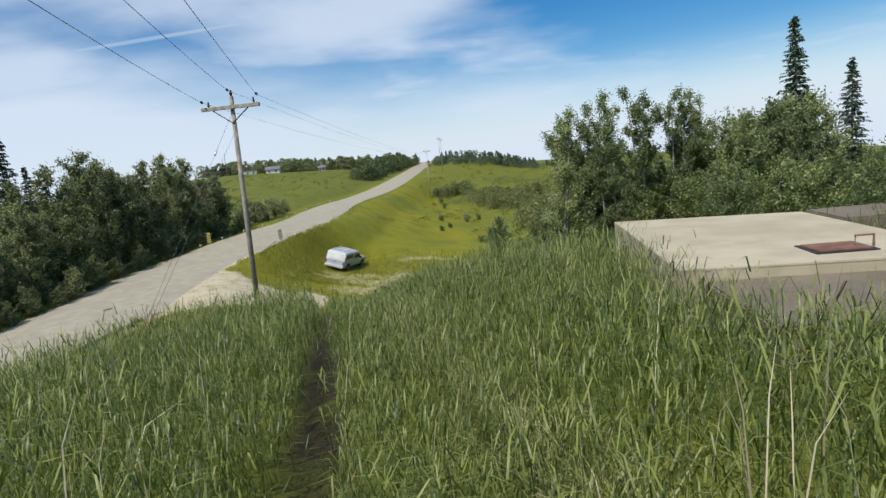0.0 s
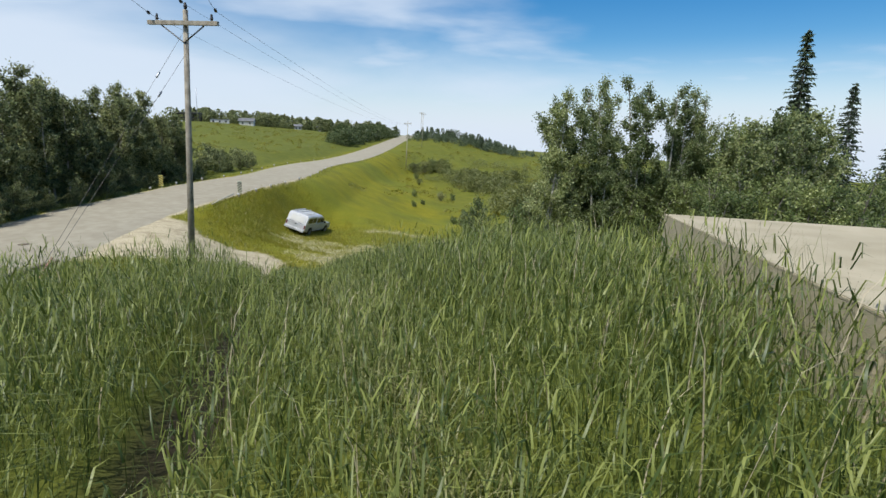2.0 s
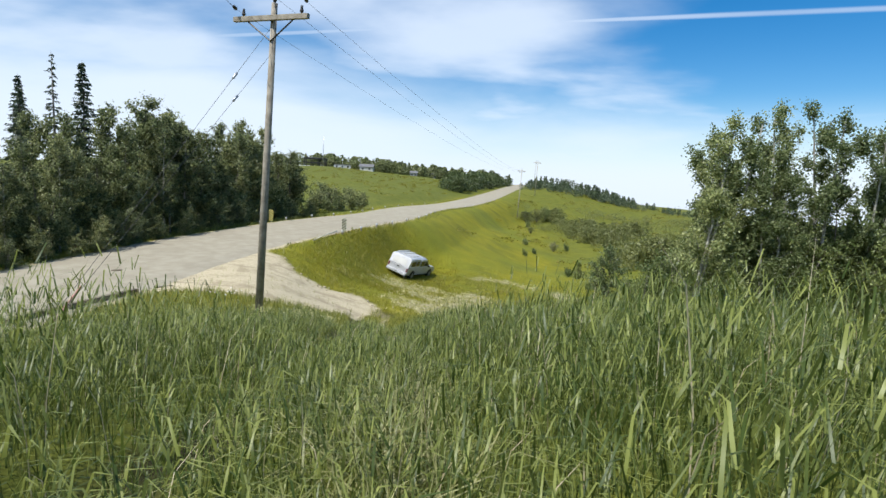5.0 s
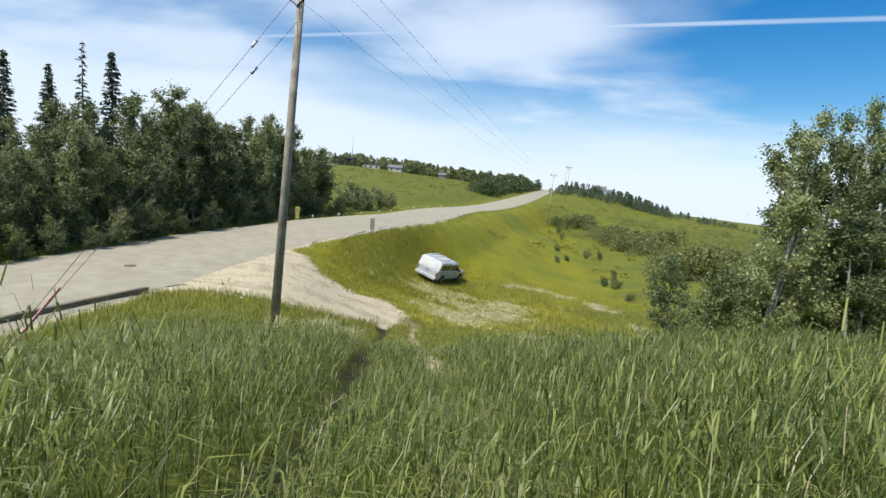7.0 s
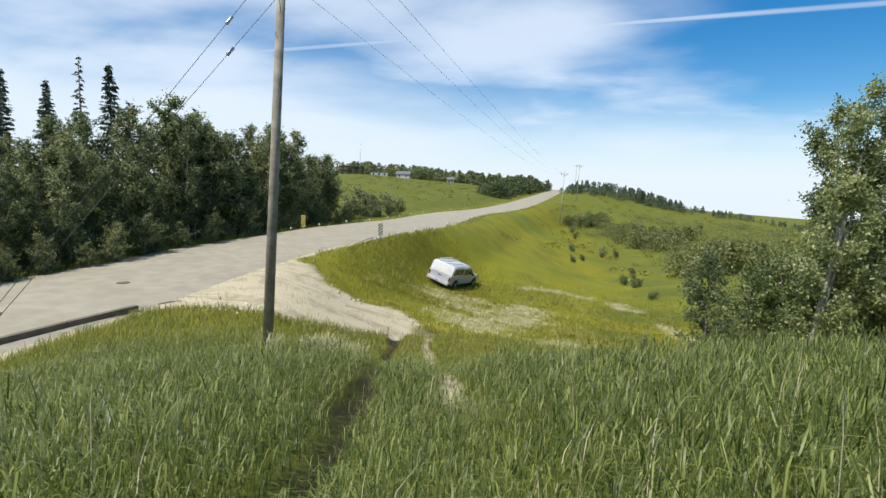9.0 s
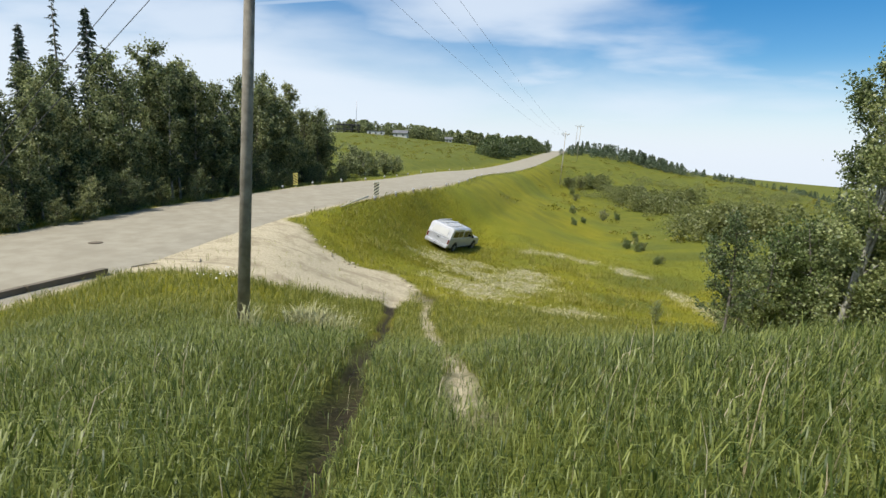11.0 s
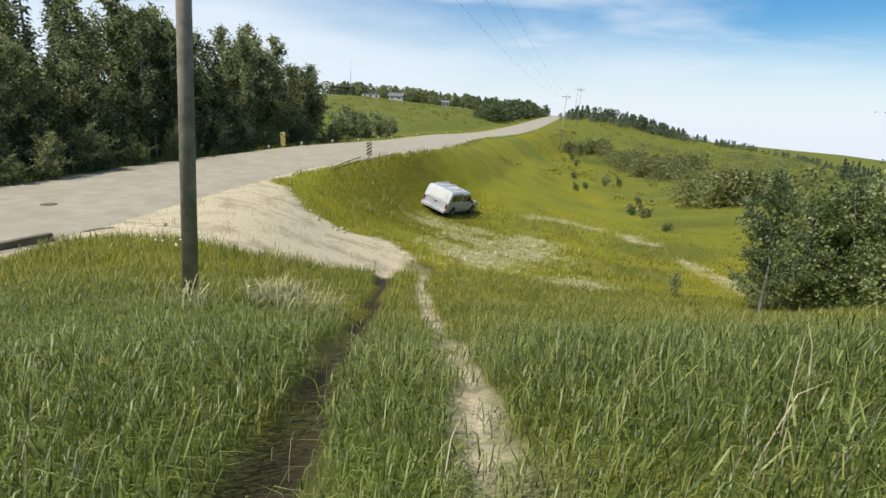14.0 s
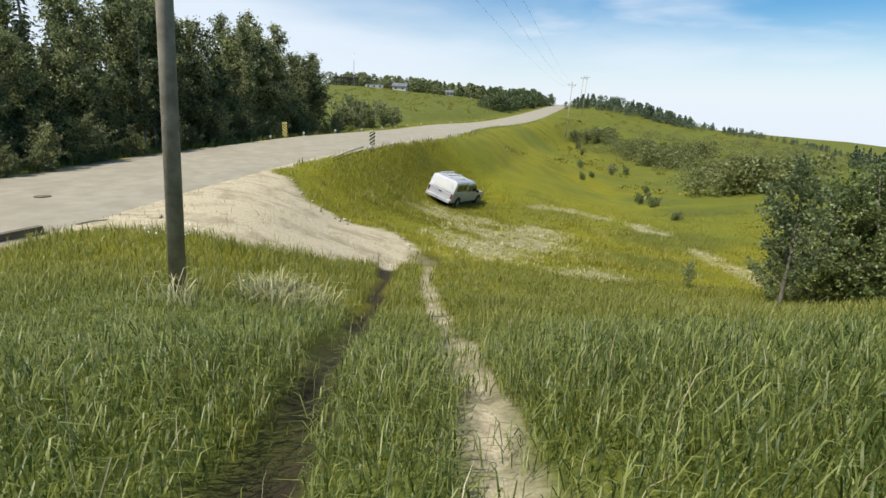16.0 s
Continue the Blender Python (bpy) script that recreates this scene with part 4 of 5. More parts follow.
VAULT = [(5.75, -10.45), (7.98, -11.45), (9.05, -8.55), (7.0, -7.1)]
vault = empty("concrete_vault", Matrix(), "low pale concrete vault half sunk in the grass", "concrete vault")
part("top_slab", prism(VAULT, 2.475, 2.5, 0.006), M["concrete"], vault)
part("wall", prism([(5.753, -10.447), (7.977, -11.444), (9.043, -8.551), (7.0, -7.104)], 0.6, 2.475, 0), M["concrete"], vault)
APRON = [(5.5, -11.85), (7.85, -12.73), (8.29, -11.44), (5.94, -10.56)]
apron = tagged(part("concrete_apron", prism(APRON, 1.4, 2.385), M["concrete_dark"]), "grey stained concrete apron in front of the vault", "concrete apron", kind="structure")
SIDE = [(9.05, -9.2), (10.0, -9.55), (10.35, -8.62), (9.4, -8.27)]
side = tagged(part("concrete_slab", prism(SIDE, 1.2, 2.46), M["concrete_dark"]), "dark grey concrete slab beside the vault", "concrete slab")


def hatch(name, c, sx, sy, turn, z, label, mat, handle):
    thing = empty(name, Matrix.Translation((*c, z)) @ Matrix.Rotation(radians(turn), 4, "Z"), label, "hatch", "vault hatches")
    part("plate", box_bm(sx, sy, 0.025, Matrix.Translation((0, 0, 0.012)), 0.004), mat, thing)
    part("hatch_frame", box_bm(sx + 0.08, sy + 0.08, 0.012, Matrix.Translation((0, 0, 0.005))), M["dark_steel"], thing)
    if handle:
        v, f = tube([(0.12, -0.1, 0.02), (0.12, -0.1, 0.13), (0.28, -0.1, 0.13), (0.28, -0.1, 0.02)], [0.012] * 4, 6)
        mesh_object("handle", v, f, M["rust"], thing)


hatch("steel_hatch", (7.36, -10.6), 0.46, 0.36, -20.5, 2.5, "rusty steel hatch with a raised handle on the vault", M["rust"], True)
hatch("steel_hatch", (7.5, -11.75), 0.55, 0.4, -20.5, 2.385, "grey steel hatch plate set in the apron", M["concrete_dark"], False)


# ---- road furniture ----
def hazard_sign(x, y, flip, turn, label, sheet):
    z = ground_z(x, y)
    thing = empty("hazard_marker", Matrix.Translation((x, y, z)) @ Matrix.Rotation(radians(turn), 4, "Z"), label, "road sign", "hazard markers")
    part("post", box_bm(0.07, 0.05, 1.5, Matrix.Translation((0, 0.03, 0.35))), M["steel"], thing)
    board = part("board", box_bm(0.34, 0.015, 0.92, Matrix.Translation((0, 0, 0.62))), M[sheet], thing)
    for k in range(5):
        zc = 0.20 + k * 0.21
        pts_ = []
        for px_, off in ((-0.165, -1), (0.165, 1)):
            for dz in (-0.05, 0.05):
                pts_.append((px_, -0.011, min(1.07, max(0.17, zc + flip * off * 0.12 + dz))))
        q = [pts_[0], pts_[2], pts_[3], pts_[1]]
        if abs(q[0][2] - q[3][2]) < 0.02 and abs(q[1][2] - q[2][2]) < 0.02:
            continue
        part("stripe", slab_from(q, 0.004), M["black"], board)


# the nearer marker has a cream board, the other a yellow one
hazard_sign(-1.75, 34.3, 1, 8, "pale hazard marker with black stripes at the road edge", "pale_sheet")
hazard_sign(-8.75, 39.8, -1, 4, "yellow and black striped hazard marker before the trees", "yellow")


def guide_post(x, y, h):
    z = ground_z(x, y)
    thing = empty("guide_post", Matrix.Translation((x, y, z)), "short wooden guide post with a white top at the road edge", "guide post", "guide posts")
    v, f = tube([(0, 0, -0.1), (0, 0, h * 0.55)], [0.075, 0.075], 8)
    mesh_object("post", v, f, M["pole"], thing)
    v, f = tube([(0, 0, h * 0.55), (0, 0, h - 0.02), (0, 0, h)], [0.08, 0.08, 0.05], 8)
    mesh_object("white_top", v, f, M["white_paint"], thing)


_rl = curve_points(ROAD, 40)
_len = np.r_[0, np.cumsum(np.hypot(*np.diff(_rl[:, :2], axis=0).T))]
for side_, first, step, count in ((1, 0.6, 3.1, 22), (-1, 2.5, 4.0, 12)):
    s0 = np.interp(34.3, _rl[:, 1], _len)
    for k in range(count):
        s = s0 + first + k * step * (1 + 0.05 * k)
        x, y = np.interp(s, _len, _rl[:, 0]), np.interp(s, _len, _rl[:, 1])
        x2, y2 = np.interp(s + 1, _len, _rl[:, 0]), np.interp(s + 1, _len, _rl[:, 1])
        n = np.array([y2 - y, -(x2 - x)]) / np.hypot(x2 - x, y2 - y)
        guide_post(x + n[0] * side_ * (ROAD_HALF + 0.55), y + n[1] * side_ * (ROAD_HALF + 0.55), 0.26 + 0.08 * (k * 7 % 5) / 5)

kerb_line = [(-9.6, 5.4), (-8.55, 8.5), (-7.75, 11.2), (-7.0, 13.4)]
for (ax, ay), (bx, by) in zip(kerb_line[:-1], kerb_line[1:]):
    a, b = Vector((ax, ay, ground_z(ax, ay))), Vector((bx, by, ground_z(bx, by)))
    d = (b - a)
    m = Matrix.Translation((a + b) / 2 + Vector((0, 0, 0.06))) @ d.to_track_quat("Y", "Z").to_matrix().to_4x4()
    # dark concrete puts the shade of the kerb's near face into its colour
    tagged(part("kerb_block", box_bm(0.2, d.length - 0.03, 0.30, m, 0.025), M["concrete_dark"]), "weathered concrete kerb block along the road edge", "kerb", "kerb blocks", "structure")

mh = empty("manhole_cover", Matrix.Translation((-9.9, 17.4, ROAD_LINE[np.argmin(np.abs(ROAD_LINE[:, 1] - 17.4)), 2] + 0.055)), "round worn grey manhole cover in the road", "manhole cover")
_bm = bmesh.new()
bmesh.ops.create_cone(_bm, cap_ends=True, segments=28, radius1=0.2, radius2=0.2, depth=0.03)
part("lid", _bm, M["concrete_dark"], mh)
_bm = bmesh.new()
bmesh.ops.create_cone(_bm, cap_ends=True, segments=28, radius1=0.24, radius2=0.24, depth=0.02)
part("collar", _bm, M["concrete_dark"], mh)


# ---- small things by the pull-off ----
_a, _b = Vector((-3.15, 29.2, ground_z(-3.15, 29.2) + 0.16)), Vector((-2.15, 33.3, ground_z(-2.15, 33.3) + 0.2))
v, f = tube([_a, _a.lerp(_b, 0.5) + Vector((0, 0, 0.03)), _b], [0.045, 0.045, 0.045], 8)
tagged(mesh_object("fallen_pipe", v, f, M["dry_stalk_solid"], None, True), "long pale pipe lying in the grass beside the road", "pipe")
for _x, _y, _t, _l in ((-6.55, 14.6, 40, 0.75), (-5.2, 15.6, 110, 0.4)):
    _z = ground_z(_x, _y)
    _c, _s = math.cos(radians(_t)) * _l / 2, math.sin(radians(_t)) * _l / 2
    v, f = tube([(_x - _c, _y - _s, _z + 0.01), (_x, _y + 0.03, _z + 0.05), (_x + _c, _y + _s, _z + 0.06)], [0.024, 0.02, 0.012], 6)
    tagged(mesh_object("stick", v, f, M["bark"], None, True), "dry broken stick lying on the gravel", "stick", "sticks on the gravel")


def stone(x, y, r, seed):
    rng = random.Random(seed)
    bm = bmesh.new()
    bmesh.ops.create_icosphere(bm, subdivisions=2, radius=r)
    for vert in bm.verts:
        vert.co *= 0.8 + 0.4 * noise.noise(vert.co / r * 1.3 + Vector((seed, 0, 0)))
        vert.co.z *= 0.6
    bmesh.ops.rotate(bm, verts=bm.verts[:], matrix=Matrix.Rotation(rng.uniform(0, 6), 3, "Z"))
    bmesh.ops.translate(bm, verts=bm.verts[:], vec=(x, y, ground_z(x, y) + r * 0.25))
    return tagged(part("stone", bm, M["concrete"], smooth_=True), "pale rough stone on the edge of the gravel", "stone", "stones on the gravel")


_rng = random.Random(17)
for _k in range(26):
    _x = _rng.uniform(-4.2, 1.6)
    _n = float(np.interp(_x, [-8, -3.9, -2.6, -1.3, 0, 0.8, 2.6], [27, 23.9, 22.2, 21.8, 22.4, 22.6, 19.6]))
    stone(_x, _n + _rng.uniform(-0.5, 0.35), _rng.uniform(0.035, 0.11), _k)


# ---- far woods, shrubs, houses ----
def far_wood(name, trees, leaf, mat, label, per=210, seed=3):
    """Many small far trees in one mesh: (x, y, height, radius, pointed)."""
    rng = np.random.default_rng(seed)
    pos, siz = [], []
    zs = height([t[0] for t in trees], [t[1] for t in trees])
    for (x, y, h, r, pointed), z in zip(trees, zs):
        u = rng.uniform(0.02, 1, per)
        w = rng.uniform(0, 6.28, per)
        prof = (1 - u) * 0.95 + 0.05 if pointed else np.sin(np.pi * np.clip(0.12 + 0.86 * u, 0, 1)) ** 0.6
        rr = r * prof * np.sqrt(rng.uniform(0.15, 1.1, per)) * (1 + 0.25 * np.sin(3 * w + 9 * u + x))
        pos.append(np.c_[x + rr * np.cos(w), y + rr * np.sin(w), z + 0.05 + h * u])
        siz.append(np.full(per, h * leaf))
    pos, siz = np.vstack(pos), np.concatenate(siz)
    v, f = leaf_cards(pos, 1.0, rng, 0.2, 0.8)
    c = np.repeat(pos, 4, axis=0)
    v = c + (v - c) * np.repeat(siz, 4)[:, None]
    ob = numpy_mesh(name, v, f, mat)
    return tagged(ob, label, "woods", kind="stuff")


def build_far():
    rng = np.random.default_rng(8)
    ridge = []
    for k in range(240):
        x = rng.uniform(-52, 42)
        ridge.append((x, 252 + rng.uniform(0, 22) + 0.1 * x, rng.uniform(2.6, 6.6), rng.uniform(1.6, 3.4), rng.uniform() < 0.25))
    far_wood("ridge_woods", ridge, 0.135, M["dark_leaf"], "low dark trees along the skyline of the hill")
    bank = []
    for k in range(170):
        s = rng.uniform(0, 1)
        bank.append((16 + 36 * s + rng.uniform(-13, 0) * (0.4 + 0.6 * s), 150 + 118 * s + rng.uniform(-3, 5), rng.uniform(2.4, 5.6), rng.uniform(1.3, 2.4), rng.uniform() < 0.15))
    far_wood("roadside_thicket", bank, 0.125, M["thicket_leaf"], "dense green thicket beside the upper road", seed=4)
    pines = []
    for k in range(420):
        s = rng.uniform(0, 1) ** 1.05
        low = float(np.interp(s, [0.0, 0.3, 0.4, 1.0], [1.0, 1.0, 0.62, 0.55]))
        if s > 0.38 and noise.noise((s * 34, 0.5, 2.0)) < -0.12:
            continue
        pines.append((47 + 106 * s + rng.uniform(-4, 4), 195 - 10 * s + rng.uniform(-12, 18), low * rng.uniform(1.8, 4.4), low * rng.uniform(0.7, 1.7), rng.uniform() < 0.6))
    for k in range(22):
        pines.append((rng.uniform(80, 100), 108 + rng.uniform(-4, 6), rng.uniform(2.2, 4.6), rng.uniform(0.6, 1.0), True))
    far_wood("hillside_conifers", pines, 0.11, M["far_conifer"], "row of small dark conifers along the far ridge", seed=6)
    scrub = []
    for cx, cy, rx, ry, n, lo, hi in ((38, 124, 3, 3, 14, 2.0, 3.6), (40.8, 112, 4, 6, 34, 1.8, 3.2), (40, 96, 4, 7, 44, 1.8, 3.4), (50, 107, 3, 3, 16, 1.8, 3.2), (48, 92, 5, 6, 22, 1.2, 2.2),
                                      (34, 64, 3, 4, 22, 1.4, 2.8), (33, 54, 3.5, 5, 34, 1.8, 3.6), (43, 74, 8, 9, 26, 1.2, 2.6), (60, 140, 18, 9, 40, 0.8, 1.8), (72, 102, 16, 16, 34, 0.9, 2.0), (56, 118, 12, 14, 18, 0.8, 1.8), (54, 86, 8, 9, 16, 1.0, 2.2), (78, 132, 16, 12, 26, 1.0, 2.0), (31, 122, 2, 3, 8, 1.2, 2.2), (33, 112, 2, 6, 10, 0.7, 1.3)):
        for k in range(n):
            scrub.append((cx + rng.normal() * rx * 0.6, cy + rng.normal() * ry * 0.6, rng.uniform(lo, hi), rng.uniform(0.9, 1.9), False))
    far_wood("hillside_scrub", scrub, 0.10, M["scrub_leaf"], "dense olive-green scrub on the far slope", 240, 7)
    rough = []
    for k in range(900):
        x, y = rng.uniform(-30, 120), rng.uniform(52, 230)
        if abs(road_at([x], [y])[0][0]) < 8:
            continue
        rough.append((x, y, rng.uniform(0.25, 0.6), rng.uniform(0.6, 1.8), False))
    far_wood("meadow_tufts", rough, 0.5, M["far_tuft"], "tufts of coarse grass on the far slopes", 40, 9)


M["far_conifer"] = leaf_material("far_conifer_needle", (0.045, 0.075, 0.035), (0.13, 0.165, 0.085), 0.2)
M["far_tuft"] = leaf_material("far_tuft_blade", (0.15, 0.16, 0.018), (0.24, 0.225, 0.03), 0.4)
M["thicket_leaf"] = leaf_material("thicket_leaf", (0.075, 0.105, 0.03), (0.22, 0.255, 0.10), 0.35)
M["scrub_leaf"] = leaf_material("scrub_leaf", (0.135, 0.155, 0.045), (0.235, 0.25, 0.088), 0.42)
build_far()

_shrub = [broadleaf("meadow_shrub", 1.7, 0.85, 900, 0.16, 61, M["willow_leaf"], M["bark"], "small round shrub alone on the meadow slope", 0.03, stems=3),
          broadleaf("meadow_shrub", 1.6, 0.9, 900, 0.15, 62, M["scrub_leaf"], M["bark"], "small yellow-green shrub on the meadow slope", 0.03, stems=3),
          broadleaf("meadow_shrub", 1.6, 0.9, 900, 0.14, 63, M["pale_grass"], M["bark"], "small pale flowering shrub on the meadow slope", 0.03, stems=3)]
plant(_shrub, [(0, 21.6, 77.5, 0.8, 0), (0, 19.0, 65.3, 0.65, 40), (0, 21.3, 69.8, 0.6, 90), (2, 26.5, 78.8, 1.0, 10), (0, 29.3, 81.2, 0.8, 60), (0, 25.8, 62.7, 0.6, 120), (0, 21.1, 48.1, 0.65, 33), (1, 21.9, 49.2, 0.55, 0),
               (0, 21.0, 50.9, 0.7, 75), (0, 19.2, 38.5, 0.45, 150), (1, 19.9, 39.3, 0.4, 200), (1, 30.5, 122, 1.6, 0), (1, 33.4, 123, 1.9, 44), (0, 36.5, 126, 2.2, 88), (0, 29.0, 112, 1.0, 130), (1, 27.5, 101, 0.9, 170), (1, 24.0, 57.0, 0.5, 80)],
      "shrubs on the meadow slope")


def house(x, y, w, d, h, turn, label, wall, flat=False):
    z = ground_z(x, y) - 0.3
    thing = empty("house", Matrix.Translation((x, y, z)) @ Matrix.Rotation(radians(turn), 4, "Z"), label, "house", "houses on the hill")
    part("wall", box_bm(w, d, h, Matrix.Translation((0, 0, h / 2))), wall, thing)
    if flat:
        part("roof", box_bm(w + 0.4, d + 0.4, 0.25, Matrix.Translation((0, 0, h + 0.12)), 0.05), M["roof"], thing)
    else:
        e, r = 0.4, h + d * 0.28
        a = [(-w / 2 - e, -d / 2 - e, h - 0.1), (w / 2 + e, -d / 2 - e, h - 0.1), (w / 2 + e, 0, r), (-w / 2 - e, 0, r)]
        b = [(w / 2 + e, d / 2 + e, h - 0.1), (-w / 2 - e, d / 2 + e, h - 0.1), (-w / 2 - e, 0, r), (w / 2 + e, 0, r)]
        part("roof", slab_from(a, 0.15), M["roof"], thing)
        part("roof", slab_from(b, 0.15), M["roof"], thing)
        for s in (-w / 2, w / 2 - 0.1):
            part("gable", slab_from([(s, -d / 2, h), (s, 0, r - 0.1), (s, d / 2, h)][::-1], 0.1), wall, thing)
    for k in range(max(2, int(w / 2.2))):
        xk = -w / 2 + w * (k + 0.5) / max(2, int(w / 2.2))
        win = part("window", box_bm(0.95, 0.08, 0.9, Matrix.Translation((xk, -d / 2 - 0.03, h * 0.58))), M["white_paint"], thing)
        part("pane", box_bm(0.78, 0.04, 0.74, Matrix.Translation((xk, -d / 2 - 0.075, h * 0.58))), M["glass"], win)


house(-19, 245, 6, 4.4, 2.0, -5, "pale single-storey house with a grey roof on the hilltop", M["siding"])
house(-30, 244, 7.5, 2.6, 1.7, 3, "long white trailer home on the hilltop", M["white_paint"], True)
house(2.5, 251, 3.0, 3, 1.8, 0, "small white cottage among hilltop trees", M["white_paint"])
house(12, 255, 1.8, 1.8, 2.4, 0, "small white shed among hilltop trees", M["white_paint"])

# open dark frame of an unfinished building, and a mast beside it
fr = empty("timber_frame", Matrix.Translation((-41.5, 240, ground_z(-41.5, 240))), "dark open timber frame building on the hilltop", "timber frame")
for i in range(4):
    for j in (-1, 1):
        part("post", box_bm(0.35, 0.35, 3.2, Matrix.Translation((-4.5 + 3 * i, j * 2, 1.5))), M["black"], fr)
for j in (-1, 1):
    part("beam", box_bm(10, 0.4, 0.5, Matrix.Translation((0, j * 2, 3.2))), M["black"], fr)
    part("beam", box_bm(10, 0.3, 0.4, Matrix.Translation((0, j * 2, 1.4))), M["black"], fr)
part("deck", box_bm(9.5, 4.4, 0.3, Matrix.Translation((0, 0, 3.45))), M["roof"], fr)
_z = ground_z(-37.5, 236)
v, f = tube([(-37.5, 236, _z - 0.2), (-37.5, 236, _z + 6), (-37.4, 236, _z + 13.5)], [0.16, 0.12, 0.07], 8)
tagged(mesh_object("mast", v, f, M["steel"], None, True), "tall thin grey mast on the hilltop", "mast")


# ---- grass ----
def blades(name, n, x0, x1, y0, y1, tall, wide, mat, label, seed, three=True, keep=None, lean=0.75, leafy=0.0, vary=1.0):
    """Blades rooted in the ground or, with leafy, arching leaves of that length borne along stems as high as tall says."""
    rng = np.random.default_rng(seed)
    x, y = rng.uniform(x0, x1, n), rng.uniform(y0, y1, n)
    gravel, straw, ruts = soil(x, y)
    clump = lump(x, y, 0.7, 21.0 + seed)
    big = lump(x, y, 2.6, 31.0 + seed)
    ok = (rng.uniform(0, 1, n) > np.maximum(gravel * 0.985, np.maximum(ruts * 0.97, straw * 0.8))) & (np.abs(road_at(x, y)[0]) > ROAD_HALF + 0.25)
    if keep is not None:
        ok &= keep(x, y, rng)
    x, y, clump, big, straw = x[ok], y[ok], clump[ok], big[ok], straw[ok]
    n = len(x)
    h = (tall(x, y) if callable(tall) else np.full(n, tall)) * np.clip(1 + vary * (0.5 * clump + 0.45 * big), 0.3, 1.7) * rng.uniform(0.55, 1.15, n) * (1 - 0.5 * straw)
    z = height(x, y) - 0.03 + 0.035 * lump(x, y, 0.9, 1.0)
    if leafy:
        z = z + np.maximum(0, h - 0.6 * leafy) * rng.uniform(0.02, 1, n) ** 0.6
        h = leafy * rng.uniform(0.6, 1.35, n)
    a = rng.uniform(0, 2 * np.pi, n)
    wd = np.c_[np.cos(a), np.sin(a), 0 * a] * (wide * rng.uniform(0.6, 1.3, n))[:, None]
    b = a + np.pi / 2 + rng.normal(0, 0.5, n)
    wind = 0.12 + 0.8 * lump(x, y, 0.9, 41.0)
    ld = np.c_[np.cos(b) * lean * rng.uniform(0.1, 1.2, n) + wind * 0.5, np.sin(b) * lean * rng.uniform(0.1, 1.2, n) + wind * 0.15, 0 * a]
    p = np.c_[x, y, z]
    up = np.c_[0 * a, 0 * a, h]
    reach = ld * h[:, None]
    if three:
        m1, m2, tip = p + up * 0.42 + reach * 0.12, p + up * 0.78 + reach * 0.42, p + up * (1 - 0.25 * np.linalg.norm(ld, axis=1))[:, None] + reach * 0.95
        v = np.stack([p - wd * 0.4, p + wd * 0.4, m1 - wd * 0.5, m1 + wd * 0.5, m2 - wd * 0.35, m2 + wd * 0.35, tip], 1).reshape(-1, 3)
        i = np.arange(n)[:, None] * 7
        f = np.concatenate([i + k for k in ([0, 1, 3], [0, 3, 2], [2, 3, 5], [2, 5, 4], [4, 5, 6])], 1).reshape(-1, 3)
    else:
        m1, tip = (p + up * 0.7 + reach * 0.35, p + up * 0.62 + reach * 1.05) if leafy else (p + up * 0.55 + reach * 0.25, p + up * 0.95 + reach * 0.9)
        v = np.stack([p - wd * 0.5, p + wd * 0.5, m1 - wd * 0.4, m1 + wd * 0.4, tip], 1).reshape(-1, 3)
        i = np.arange(n)[:, None] * 5
        f = np.concatenate([i + k for k in ([0, 1, 3], [0, 3, 2], [2, 3, 4])], 1).reshape(-1, 3)
    return tagged(numpy_mesh(name, v, f, mat), label, "grass", kind="stuff")


def inside(px_, py_, poly):
    c = np.zeros(px_.shape, bool)
    for (ax, ay), (bx, by) in zip(poly, poly[1:] + poly[:1]):
        c ^= ((ay > py_) != (by > py_)) & (px_ < (bx - ax) * (py_ - ay) / (by - ay + 1e-9) + ax)
    return c


def off_slabs(x, y, rng):
    a = inside(x, y, VAULT) | inside(x, y, APRON) | inside(x, y, SIDE)
    # thinner towards the borders of the tall stand
    a |= rng.uniform(0, 1, len(x)) > smooth(-17, -14, y) * smooth(-6.5, -4, x) * smooth(13.5, 10.5, x) * smooth(9.2, 5.5, y)
    return ~a


def tall_height(x, y):
    t = 0.98 - 0.30 * smooth(-4, 3, y) - 0.34 * smooth(2.5, 6.5, y)
    t = t * (1 - 0.32 * smooth(0.3, -2.5, x))
    beside = np.abs(x - track_x(y))
    t = t * (1 - 0.36 * smooth(4.2, 5.0, x) * smooth(-10.2, -10.9, y))
    t = t * (1 - 0.5 * smooth(-3, 0, y) * np.exp(-((beside - 0.62) / 0.32) ** 2))
    return t * (0.62 + 0.38 * smooth(0.5, 1.3, np.abs(x - np.interp(y, [-15, -13, -10, -9, -6, -4, 0], [2.65, 3.0, 3.55, 3.65, 3.3, 3.15, 2.93])))) * np.maximum(0.35, smooth(0.5, 2.4, np.hypot(x + 0.4, (y - 6.0) * 0.8)))


def short_height(x, y):
    beside = np.abs(np.abs(x - track_x(y)) - 0.62)
    foot = np.maximum(0.3, smooth(0.5, 2.4, np.hypot(x + 0.4, (y - 6.2) * 0.8)))
    return (0.30 - 0.08 * smooth(12, 20, y)) * (0.5 + 0.5 * smooth(0.1, 0.55, beside)) * foot


